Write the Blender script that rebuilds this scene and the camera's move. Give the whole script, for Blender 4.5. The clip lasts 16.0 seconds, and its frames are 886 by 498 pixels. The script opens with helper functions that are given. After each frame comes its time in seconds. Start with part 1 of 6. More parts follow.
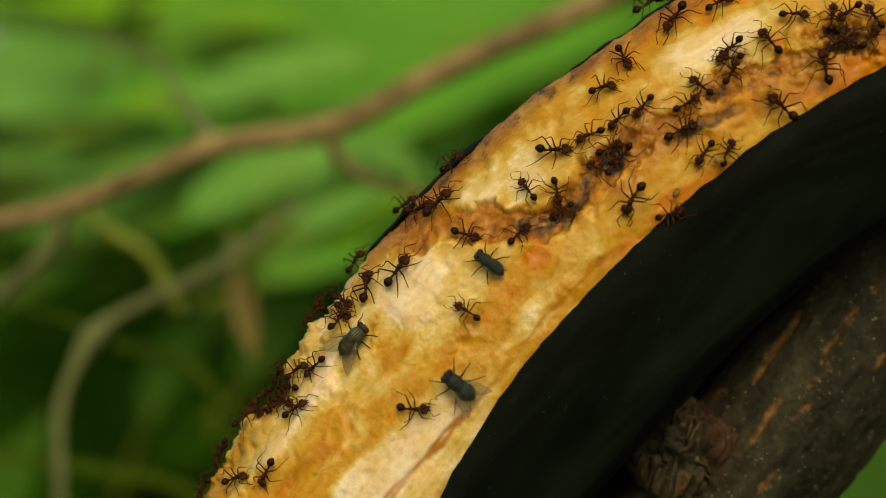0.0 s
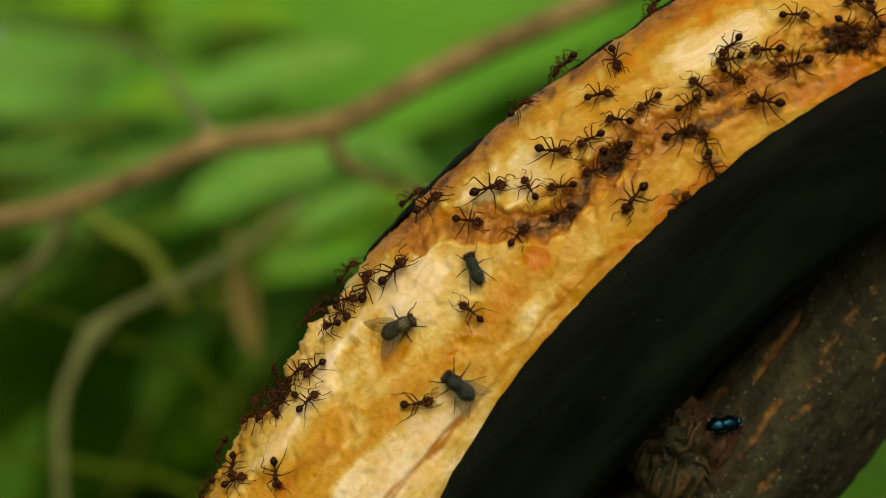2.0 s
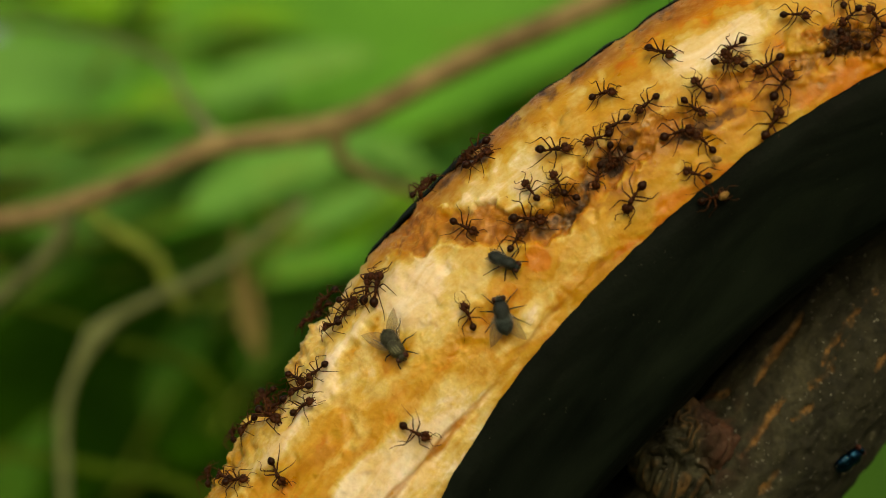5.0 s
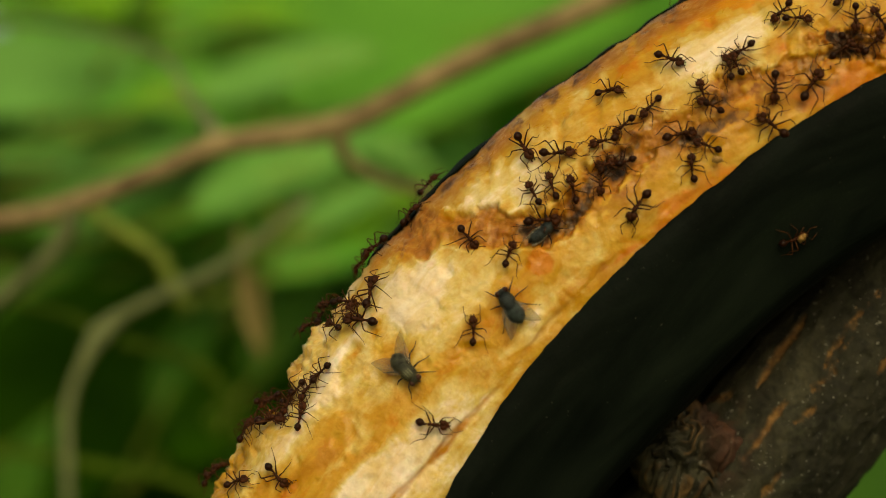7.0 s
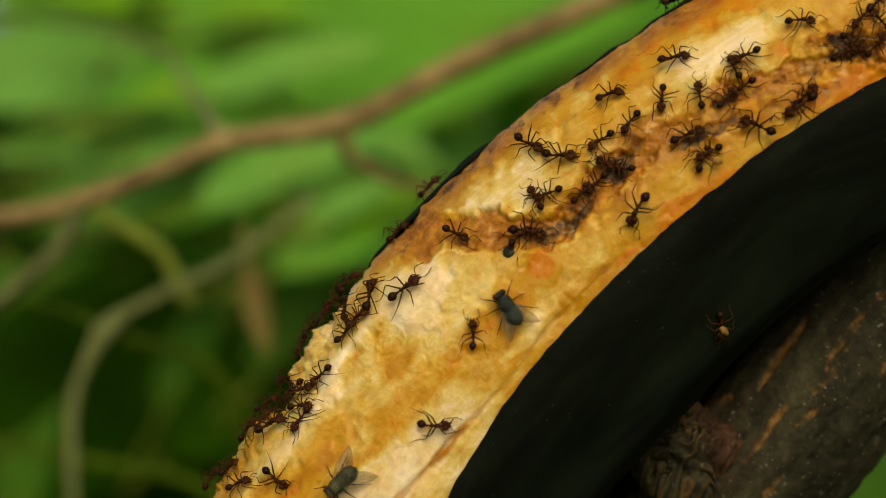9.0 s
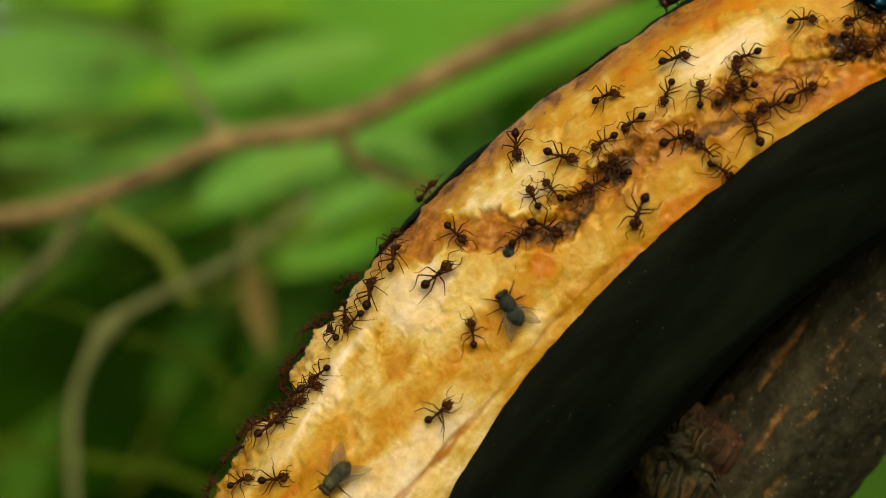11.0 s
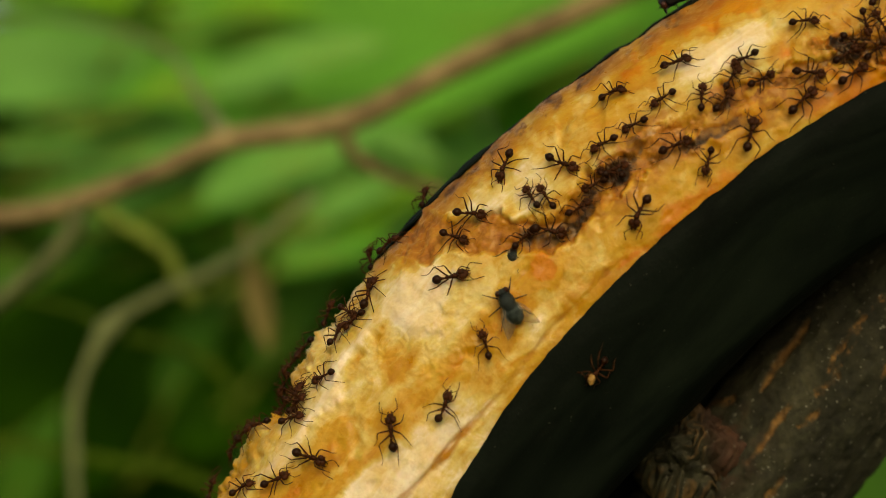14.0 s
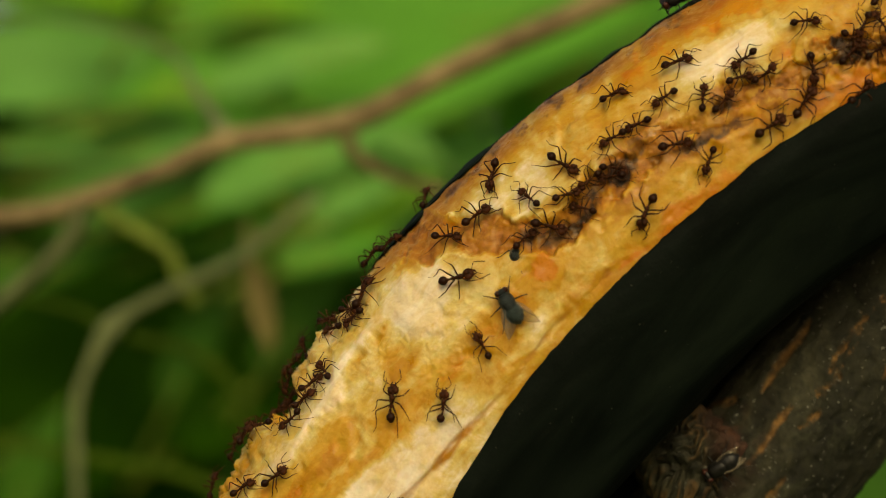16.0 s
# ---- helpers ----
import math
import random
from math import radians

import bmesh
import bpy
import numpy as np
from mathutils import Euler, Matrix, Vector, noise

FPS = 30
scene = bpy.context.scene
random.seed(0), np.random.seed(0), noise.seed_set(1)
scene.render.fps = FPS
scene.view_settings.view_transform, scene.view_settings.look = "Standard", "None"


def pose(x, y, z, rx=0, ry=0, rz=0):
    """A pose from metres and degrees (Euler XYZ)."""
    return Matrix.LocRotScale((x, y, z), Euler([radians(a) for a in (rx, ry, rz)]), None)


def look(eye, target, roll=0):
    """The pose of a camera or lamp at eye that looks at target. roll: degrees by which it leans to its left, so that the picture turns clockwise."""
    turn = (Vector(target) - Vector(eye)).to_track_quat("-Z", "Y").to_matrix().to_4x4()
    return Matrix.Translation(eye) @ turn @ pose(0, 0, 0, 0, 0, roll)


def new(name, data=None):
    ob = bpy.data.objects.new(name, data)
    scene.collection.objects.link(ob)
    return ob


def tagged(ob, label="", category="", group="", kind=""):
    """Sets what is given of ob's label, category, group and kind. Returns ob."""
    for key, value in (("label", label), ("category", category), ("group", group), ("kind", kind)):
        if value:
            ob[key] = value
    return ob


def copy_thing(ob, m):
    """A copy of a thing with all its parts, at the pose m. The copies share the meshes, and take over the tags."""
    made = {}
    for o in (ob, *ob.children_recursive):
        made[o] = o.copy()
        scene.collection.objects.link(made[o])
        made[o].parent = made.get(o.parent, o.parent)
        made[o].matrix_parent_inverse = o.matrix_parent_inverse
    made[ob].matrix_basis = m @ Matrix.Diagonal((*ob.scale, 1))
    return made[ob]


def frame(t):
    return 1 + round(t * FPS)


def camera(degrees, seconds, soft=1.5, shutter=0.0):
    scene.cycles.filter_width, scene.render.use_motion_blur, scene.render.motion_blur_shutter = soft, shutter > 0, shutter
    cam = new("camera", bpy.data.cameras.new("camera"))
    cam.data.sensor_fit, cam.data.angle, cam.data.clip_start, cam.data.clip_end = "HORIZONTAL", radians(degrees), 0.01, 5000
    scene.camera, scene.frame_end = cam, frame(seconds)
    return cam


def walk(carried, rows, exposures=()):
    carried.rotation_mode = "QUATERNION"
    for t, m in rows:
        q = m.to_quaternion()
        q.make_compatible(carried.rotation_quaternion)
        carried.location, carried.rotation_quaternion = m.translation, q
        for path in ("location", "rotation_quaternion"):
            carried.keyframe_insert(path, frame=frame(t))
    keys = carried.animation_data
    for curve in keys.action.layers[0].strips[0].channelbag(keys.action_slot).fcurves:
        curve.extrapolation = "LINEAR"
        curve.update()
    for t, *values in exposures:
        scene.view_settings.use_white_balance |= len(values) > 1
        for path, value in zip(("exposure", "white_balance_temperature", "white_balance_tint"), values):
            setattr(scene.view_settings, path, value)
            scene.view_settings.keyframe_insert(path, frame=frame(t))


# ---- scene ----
from mathutils.bvhtree import BVHTree

MM = 0.001
EYE_DISTANCE = 242.6                     # millimetres from the lens to the fruit

# ---------------------------------------------------------------- camera
cam = camera(26, 16.0, soft=0.95)
cam.data.dof.use_dof = True
cam.data.dof.focus_distance = 0.2415
cam.data.dof.aperture_fstop = 11.5


walk(cam, [
    (0.0, look((0.00000, -0.2426, -0.00000), (-0.00000, 0, 0.00000))),
    (1.0, look((-0.00001, -0.2426, -0.00013), (0.00000, 0, -0.00004))),
    (2.0, look((0.00020, -0.2426, 0.00070), (0.00001, 0, 0.00005))),
    (3.0, look((0.00034, -0.2426, 0.00056), (-0.00001, 0, 0.00012))),
    (4.0, look((0.00065, -0.2426, 0.00055), (-0.00002, 0, 0.00014))),
    (6.5, look((0.00118, -0.2426, 0.00151), (-0.00029, 0, 0.00051))),
    (7.5, look((0.00136, -0.2426, 0.00238), (-0.00044, 0, 0.00068))),
    (8.5, look((0.00188, -0.2426, 0.00316), (-0.00048, 0, 0.00085))),
    (9.0, look((0.00202, -0.2426, 0.00342), (-0.00053, 0, 0.00092))),
    (11.5, look((0.00207, -0.2426, 0.00364), (-0.00063, 0, 0.00098))),
    (12.5, look((0.00202, -0.2426, 0.00398), (-0.00057, 0, 0.00092))),
    (13.5, look((0.00236, -0.2426, 0.00425), (-0.00074, 0, 0.00115))),
    (14.5, look((0.00196, -0.2426, 0.00490), (-0.00081, 0, 0.00121))),
    (15.5, look((0.00223, -0.2426, 0.00477), (-0.00095, 0, 0.00131))),
    (16.0, look((0.00243, -0.2426, 0.00471), (-0.00092, 0, 0.00131))),
], exposures=[(0, -0.24, 9500, 0), (2, -0.24, 9500, 0), (3.2, -0.17, 9500, 0), (4.2, -0.19, 9500, 0), (6.5, -0.22, 9500, 0), (9.2, -0.22, 9500, 0), (10.3, -0.16, 9500, 0), (11.4, -0.08, 9500, 0), (12.5, -0.20, 9500, 0), (16, -0.24, 9500, 0)])


# ---------------------------------------------------------------- light
world = bpy.data.worlds.new("sky")
scene.world = world
world.use_nodes = True
wn = world.node_tree.nodes
sky = wn.new("ShaderNodeTexSky")
sky.sky_type = "NISHITA"
sky.sun_disc = False
sky.sun_elevation = radians(38)
sky.sun_rotation = radians(174)
sky.dust_density = 4.0
wn["Background"].inputs["Strength"].default_value = 0.15
world.node_tree.links.new(sky.outputs["Color"], wn["Background"].inputs["Color"])

sun_data = bpy.data.lights.new("sun", "SUN")
sun_data.energy = 1.55
sun_data.angle = radians(34)
sun_data.color = (1.0, 0.94, 0.71)
sun = new("sun", sun_data)
sun.matrix_world = look((0.10, -1.08, 0.85), (0, 0, 0))
scene.view_settings.exposure = 0.0


# ---------------------------------------------------------------- materials
def shader(name, rough=0.6, metal=0.0):
    m = bpy.data.materials.new(name)
    m.use_nodes = True
    nt = m.node_tree
    b = nt.nodes["Principled BSDF"]
    b.inputs["Roughness"].default_value = rough
    b.inputs["Metallic"].default_value = metal
    return m, nt, b


def node(nt, kind, **values):
    n = nt.nodes.new(kind)
    for key, value in values.items():
        n.inputs[key.replace("_", " ")].default_value = value
    return n


def noise_node(nt, scale, detail=4.0, rough=0.6, coords=None, distort=0.0):
    n = node(nt, "ShaderNodeTexNoise", Scale=scale, Detail=detail, Roughness=rough, Distortion=distort)
    if coords is None:
        coords = nt.nodes.new("ShaderNodeTexCoord").outputs["Object"]
    nt.links.new(coords, n.inputs["Vector"])
    return n.outputs["Fac"]


def ramp(nt, value, stops):
    r = nt.nodes.new("ShaderNodeValToRGB")
    e = r.color_ramp.elements
    while len(e) < len(stops):
        e.new(0.5)
    for item, (p, c) in zip(e, stops):
        item.position, item.color = p, (*c, 1) if len(c) == 3 else c
    nt.links.new(value, r.inputs["Fac"])
    return r.outputs["Color"]


def mix(nt, fac, a, b, blend="MIX"):
    n = nt.nodes.new("ShaderNodeMix")
    n.data_type, n.blend_type = "RGBA", blend
    for socket, value in ((0, fac), (6, a), (7, b)):
        if isinstance(value, (int, float)):
            n.inputs[socket].default_value = value
        elif isinstance(value, tuple):
            n.inputs[socket].default_value = (*value, 1)
        else:
            nt.links.new(value, n.inputs[socket])
    return n.outputs[2]


def bump(nt, bsdf, height, distance, strength=1.0):
    n = node(nt, "ShaderNodeBump", Strength=strength, Distance=distance)
    nt.links.new(height, n.inputs["Height"])
    nt.links.new(n.outputs["Normal"], bsdf.inputs["Normal"])


def attribute(nt, name):
    n = nt.nodes.new("ShaderNodeAttribute")
    n.attribute_name = name
    return n.outputs["Fac"]


def make_plain(name, dark, light, scale, rough=0.5, metal=0.0, relief=0.0, gloss=0.2):
    """Two tones broken up at two scales, with fine relief and a little tone from piece to piece."""
    m, nt, b = shader(name, rough, metal)
    b.inputs["Specular IOR Level"].default_value = gloss
    broad = noise_node(nt, scale, 5.0, 0.65)
    fine = noise_node(nt, scale * 9, 3.0, 0.6)
    col = ramp(nt, broad, [(0.3, dark), (0.7, light)])
    col = mix(nt, 0.35, col, ramp(nt, fine, [(0.3, (0.45, 0.45, 0.45)), (0.7, (1.2, 1.2, 1.2))]), "MULTIPLY")
    info = nt.nodes.new("ShaderNodeObjectInfo")
    col = mix(nt, 0.5, col, ramp(nt, info.outputs["Random"], [(0.0, (0.6, 0.6, 0.6)), (1.0, (1.3, 1.3, 1.3))]), "MULTIPLY")
    nt.links.new(col, b.inputs["Base Color"])
    if relief:
        bump(nt, b, fine, relief)
    return m


def make_flesh():
    m, nt, b = shader("banana_flesh", 0.48)
    coords = nt.nodes.new("ShaderNodeAttribute")
    coords.attribute_name = "along"
    co = coords.outputs["Vector"]
    obj = nt.nodes.new("ShaderNodeTexCoord").outputs["Object"]
    broad = noise_node(nt, 0.10, 7.0, 0.62, co, 0.9)
    grain = noise_node(nt, 0.34, 4.0, 0.55, co, 0.8)
    cell = noise_node(nt, 2600, 3.0, 0.6, obj)
    mid = noise_node(nt, 520, 4.0, 0.6, obj, 0.6)
    patch = noise_node(nt, 240, 5.0, 0.58, obj, 1.0)
    cream = ramp(nt, grain, [(0.32, (0.577, 0.423, 0.190)), (0.48, (0.635, 0.511, 0.334)), (0.64, (0.692, 0.604, 0.483))])
    pale = ramp(nt, grain, [(0.30, (0.488, 0.313, 0.054)), (0.46, (0.534, 0.382, 0.112)), (0.62, (0.570, 0.446, 0.192))])
    gold = ramp(nt, grain, [(0.30, (0.367, 0.159, 0.008)), (0.50, (0.443, 0.232, 0.020)), (0.68, (0.492, 0.307, 0.049))])
    deep = ramp(nt, grain, [(0.35, (0.41, 0.115, 0.001)), (0.65, (0.49, 0.200, 0.008))])
    amber = ramp(nt, mid, [(0.30, (0.19, 0.060, 0.004)), (0.52, (0.325, 0.126, 0.013)), (0.74, (0.44, 0.215, 0.036))])
    brown = ramp(nt, mid, [(0.36, (0.014, 0.0045, 0.001)), (0.50, (0.056, 0.022, 0.004)), (0.66, (0.18, 0.080, 0.016))])

    def sums(a, k, c):
        n = nt.nodes.new("ShaderNodeMath")
        n.operation = "MULTIPLY_ADD"
        nt.links.new(a, n.inputs[0])
        n.inputs[1].default_value = k
        nt.links.new(c, n.inputs[2])
        return n.outputs[0]
    ripe = sums(patch, 0.62, sums(broad, 1.0, attribute(nt, "stain")))
    col = mix(nt, ramp(nt, ripe, [(0.41, (0, 0, 0)), (0.53, (1, 1, 1))]), cream, pale)
    col = mix(nt, ramp(nt, ripe, [(0.55, (0, 0, 0)), (0.72, (1, 1, 1))]), col, gold)
    col = mix(nt, ramp(nt, ripe, [(0.86, (0, 0, 0)), (1.0, (1, 1, 1))]), col, deep)
    col = mix(nt, ramp(nt, sums(mid, 0.5, attribute(nt, "rot")), [(0.46, (0, 0, 0)), (0.92, (1, 1, 1))]), col, amber)
    col = mix(nt, ramp(nt, sums(mid, 0.5, attribute(nt, "decay")), [(0.58, (0, 0, 0)), (0.88, (1, 1, 1))]), col, brown)
    col = mix(nt, 0.16, col, ramp(nt, cell, [(0.34, (0.80, 0.66, 0.44)), (0.66, (1.10, 1.10, 1.10))]), "MULTIPLY")
    nt.links.new(col, b.inputs["Base Color"])
    nt.links.new(ramp(nt, mid, [(0.40, (0.64, 0.64, 0.64)), (0.66, (0.27, 0.27, 0.27))]), b.inputs["Roughness"])
    b.inputs["Specular IOR Level"].default_value = 0.32
    b.inputs["Subsurface Weight"].default_value = 0.38
    b.inputs["Subsurface Radius"].default_value = (1.0, 0.42, 0.14)
    b.inputs["Subsurface Scale"].default_value = 0.0017
    bump(nt, b, mix(nt, 0.35, mid, cell), 0.00020, 0.8)
    return m


def make_skin():
    m, nt, b = shader("blackened_skin", 0.55)
    coords = nt.nodes.new("ShaderNodeAttribute")
    coords.attribute_name = "along"
    co = coords.outputs["Vector"]
    broad = noise_node(nt, 0.14, 7.0, 0.7, co, 0.6)
    streak = noise_node(nt, 0.5, 5.0, 0.7, co)
    fine_co = nt.nodes.new("ShaderNodeTexCoord").outputs["Object"]
    fine = noise_node(nt, 1800, 3.0, 0.6, fine_co)
    col = ramp(nt, broad, [(0.34, (0.0014, 0.0026, 0.0018)), (0.52, (0.0038, 0.0062, 0.0044)), (0.68, (0.0066, 0.0104, 0.0068))])
    col = mix(nt, ramp(nt, streak, [(0.58, (0, 0, 0)), (0.85, (0.7, 0.7, 0.7))]), col, (0.010, 0.013, 0.0095))
    speck = noise_node(nt, 1500, 3.0, 0.5, fine_co)
    col = mix(nt, ramp(nt, speck, [(0.715, (0, 0, 0)), (0.78, (0.7, 0.7, 0.7))]), col, (0.07, 0.075, 0.06))
    nt.links.new(col, b.inputs["Base Color"])
    nt.links.new(ramp(nt, streak, [(0.3, (0.50, 0.50, 0.50)), (0.7, (0.72, 0.72, 0.72))]), b.inputs["Roughness"])
    b.inputs["Specular IOR Level"].default_value = 0.035
    bump(nt, b, mix(nt, 0.30, streak, fine), 0.0004, 0.6)
    return m


def make_bark():
    m, nt, b = shader("dark_bark", 0.75)
    b.inputs["Specular IOR Level"].default_value = 0.2
    tc = nt.nodes.new("ShaderNodeTexCoord")
    mp = node(nt, "ShaderNodeMapping", Scale=(1.0, 1.0, 0.28))
    nt.links.new(tc.outputs["Object"], mp.inputs["Vector"])
    co = mp.outputs["Vector"]
    broad = noise_node(nt, 130, 5.0, 0.65, co, 0.4)
    fine = noise_node(nt, 900, 5.0, 0.7, tc.outputs["Object"])
    col = ramp(nt, broad, [(0.32, (0.0070, 0.0073, 0.0044)), (0.50, (0.0170, 0.0168, 0.0100)), (0.66, (0.044, 0.0425, 0.0260))])
    mottle = noise_node(nt, 420, 6.0, 0.75, tc.outputs["Object"], 0.5)
    col = mix(nt, 0.75, col, ramp(nt, mottle, [(0.36, (0.25, 0.25, 0.25)), (0.52, (0.95, 0.92, 0.88)), (0.68, (1.5, 1.45, 1.35))]), "MULTIPLY")
    speck = noise_node(nt, 1700, 2.0, 0.5, tc.outputs["Object"])
    col = mix(nt, ramp(nt, speck, [(0.655, (0, 0, 0)), (0.74, (0.9, 0.9, 0.9))]), col, (0.14, 0.14, 0.12))
    lichen = noise_node(nt, 95, 6.0, 0.75, tc.outputs["Object"], 0.8)
    col = mix(nt, ramp(nt, lichen, [(0.54, (0, 0, 0)), (0.70, (0.55, 0.55, 0.55))]), col, (0.052, 0.055, 0.032))
    wood = ramp(nt, mottle, [(0.34, (0.030, 0.013, 0.005)), (0.48, (0.120, 0.058, 0.017)), (0.66, (0.22, 0.115, 0.036))])
    col = mix(nt, attribute(nt, "crack"), col, wood)
    col = mix(nt, attribute(nt, "scar"), col, (0.072, 0.026, 0.017))
    nt.links.new(col, b.inputs["Base Color"])
    bump(nt, b, mix(nt, 0.6, broad, fine), 0.0004, 1.0)
    return m


def make_leaf(name, dark, light, glow=0.22, gloss=0.12):
    """Leaf blade: glossy on top, and daylight passes through it."""
    m, nt, b = shader(name, 0.55)
    b.inputs["Specular IOR Level"].default_value = gloss
    broad = noise_node(nt, 28, 4.0, 0.6)
    fine = noise_node(nt, 240, 3.0, 0.6)
    col = ramp(nt, broad, [(0.3, dark), (0.7, light)])
    info = nt.nodes.new("ShaderNodeObjectInfo")
    col = mix(nt, 0.6, col, ramp(nt, info.outputs["Random"], [(0.0, (0.65, 0.75, 0.6)), (1.0, (1.25, 1.15, 1.0))]), "MULTIPLY")
    geo = nt.nodes.new("ShaderNodeNewGeometry")
    col = mix(nt, 0.5, col, ramp(nt, geo.outputs["Random Per Island"], [(0.0, (0.6, 0.7, 0.6)), (1.0, (1.2, 1.2, 1.0))]), "MULTIPLY")
    col = mix(nt, 0.3, col, ramp(nt, fine, [(0.3, (0.6, 0.6, 0.6)), (0.7, (1.2, 1.2, 1.2))]), "MULTIPLY")
    nt.links.new(col, b.inputs["Base Color"])
    bump(nt, b, broad, 0.002, 0.5)
    tr = nt.nodes.new("ShaderNodeBsdfTranslucent")
    nt.links.new(mix(nt, 1.0, col, (1.25, 1.3, 0.45), "MULTIPLY"), tr.inputs["Color"])
    ms = nt.nodes.new("ShaderNodeMixShader")
    ms.inputs[0].default_value = glow
    nt.links.new(b.outputs[0], ms.inputs[1])
    nt.links.new(tr.outputs[0], ms.inputs[2])
    nt.links.new(ms.outputs[0], nt.nodes["Material Output"].inputs["Surface"])
    return m


def make_wing():
    m, nt, b = shader("fly_wing", 0.25)
    col = ramp(nt, noise_node(nt, 900, 3.0), [(0.3, (0.16, 0.13, 0.09)), (0.7, (0.36, 0.31, 0.23))])
    nt.links.new(col, b.inputs["Base Color"])
    tp = nt.nodes.new("ShaderNodeBsdfTransparent")
    tp.inputs["Color"].default_value = (0.93, 0.90, 0.84, 1)
    ms = nt.nodes.new("ShaderNodeMixShader")
    ms.inputs[0].default_value = 0.22
    nt.links.new(tp.outputs[0], ms.inputs[1])
    nt.links.new(b.outputs[0], ms.inputs[2])
    nt.links.new(ms.outputs[0], nt.nodes["Material Output"].inputs["Surface"])
    return m


FLESH, SKIN, BARK = make_flesh(), make_skin(), make_bark()
ANT = make_plain("ant_shell", (0.007, 0.0020, 0.0007), (0.024, 0.0066, 0.0018), 900, 0.40, relief=0.00003, gloss=0.1)
ANT_LEG = make_plain("ant_leg", (0.022, 0.0070, 0.0020), (0.070, 0.0230, 0.0060), 900, 0.55, gloss=0.1)
ANT_RED = make_plain("ant_head_shell", (0.012, 0.0033, 0.0009), (0.058, 0.0150, 0.0034), 1300, 0.5, relief=0.00003, gloss=0.1)
FLY_GREY = make_plain("fly_grey", (0.004, 0.0045, 0.0025), (0.060, 0.062, 0.036), 1000, 0.36, relief=0.00009)
FLY_TEAL = make_plain("fly_slate", (0.004, 0.007, 0.007), (0.036, 0.056, 0.054), 900, 0.32, relief=0.00014, gloss=0.25)
FLY_CHEST = make_plain("fly_dark_slate", (0.002, 0.004, 0.004), (0.018, 0.028, 0.028), 800, 0.34, relief=0.00014, gloss=0.25)
FLY_STRIPE = make_plain("fly_stripe", (0.08, 0.084, 0.046), (0.18, 0.18, 0.105), 1400, 0.5)
FLY_BLACK = make_plain("fly_black", (0.004, 0.004, 0.004), (0.012, 0.011, 0.010), 900, 0.4)
FLY_EYE = make_plain("fly_eye", (0.022, 0.006, 0.004), (0.048, 0.014, 0.009), 2500, 0.3)
FLY_BLUE = make_plain("fly_metal_blue", (0.0, 0.004, 0.012), (0.003, 0.034, 0.070), 700, 0.20, metal=0.9)
CRUMB = make_plain("fruit_crumb", (0.20, 0.100, 0.025), (0.36, 0.21, 0.07), 1500, 0.4, relief=0.00005)
WING = make_wing()
TWIG = make_plain("twig_bark", (0.080, 0.054, 0.026), (0.37, 0.285, 0.140), 70, 0.75, relief=0.0003)
TWIG_GREY = make_plain("grey_twig_bark", (0.095, 0.120, 0.050), (0.20, 0.235, 0.105), 90, 0.75, relief=0.0003)
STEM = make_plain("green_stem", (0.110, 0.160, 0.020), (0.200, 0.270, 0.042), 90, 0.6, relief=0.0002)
STEM_DIM = make_plain("dull_green_stem", (0.030, 0.062, 0.005), (0.058, 0.105, 0.010), 90, 0.7, relief=0.0002, gloss=0.05)
DRY = make_plain("dry_leaf", (0.155, 0.130, 0.048), (0.29, 0.240, 0.090), 90, 0.7, relief=0.0004)
LEAF = make_leaf("green_leaf", (0.072, 0.245, 0.034), (0.112, 0.345, 0.052))
LEAF_BRIGHT = make_leaf("bright_leaf", (0.132, 0.335, 0.026), (0.192, 0.420, 0.042))
LEAF_PALE = make_leaf("dull_leaf", (0.108, 0.300, 0.066), (0.155, 0.385, 0.104))
# darker copies of the leaf green, with shade put into the colour
LEAF_HALF_SHADE = make_leaf("half_shade_leaf", (0.028, 0.100, 0.010), (0.058, 0.165, 0.018))
LEAF_SHADE = make_leaf("shade_leaf", (0.006, 0.028, 0.001), (0.020, 0.070, 0.003), 0.2, 0.02)
# ground out of view, lightened to bounce green light onto the skin's underside
SOIL = make_plain("green_bounce_soil", (0.028, 0.042, 0.012), (0.085, 0.120, 0.034), 9, 0.9, relief=0.01)


# ---------------------------------------------------------------- shaping helpers
def part(name, bm, material, parent=None, label=""):
    """Links a bmesh as one mesh object, under a thing or a part."""
    me = bpy.data.meshes.new(name)
    bm.to_mesh(me)
    bm.free()
    for p in me.polygons:
        p.use_smooth = True
    me.materials.append(material)
    ob = new(name, me)
    if parent is not None:
        ob.parent = parent
    return tagged(ob, label)


def empty(name, m=None):
    ob = new(name)
    ob.empty_display_size = 0.002
    if m is not None:
        ob.matrix_basis = m
    return ob


def lumps(bm, balls, seg=14, rings=9):
    """Ellipsoids (x, y, z, rx, ry, rz, pitch) in millimetres, as one body."""
    for x, y, z, rx, ry, rz, pitch in balls:
        m = Matrix.Translation((x * MM, y * MM, z * MM)) @ Matrix.Rotation(radians(pitch), 4, "Y") @ Matrix.Diagonal((rx * MM, ry * MM, rz * MM, 1))
        bmesh.ops.create_uvsphere(bm, u_segments=seg, v_segments=rings, radius=1, matrix=m)
    return bm


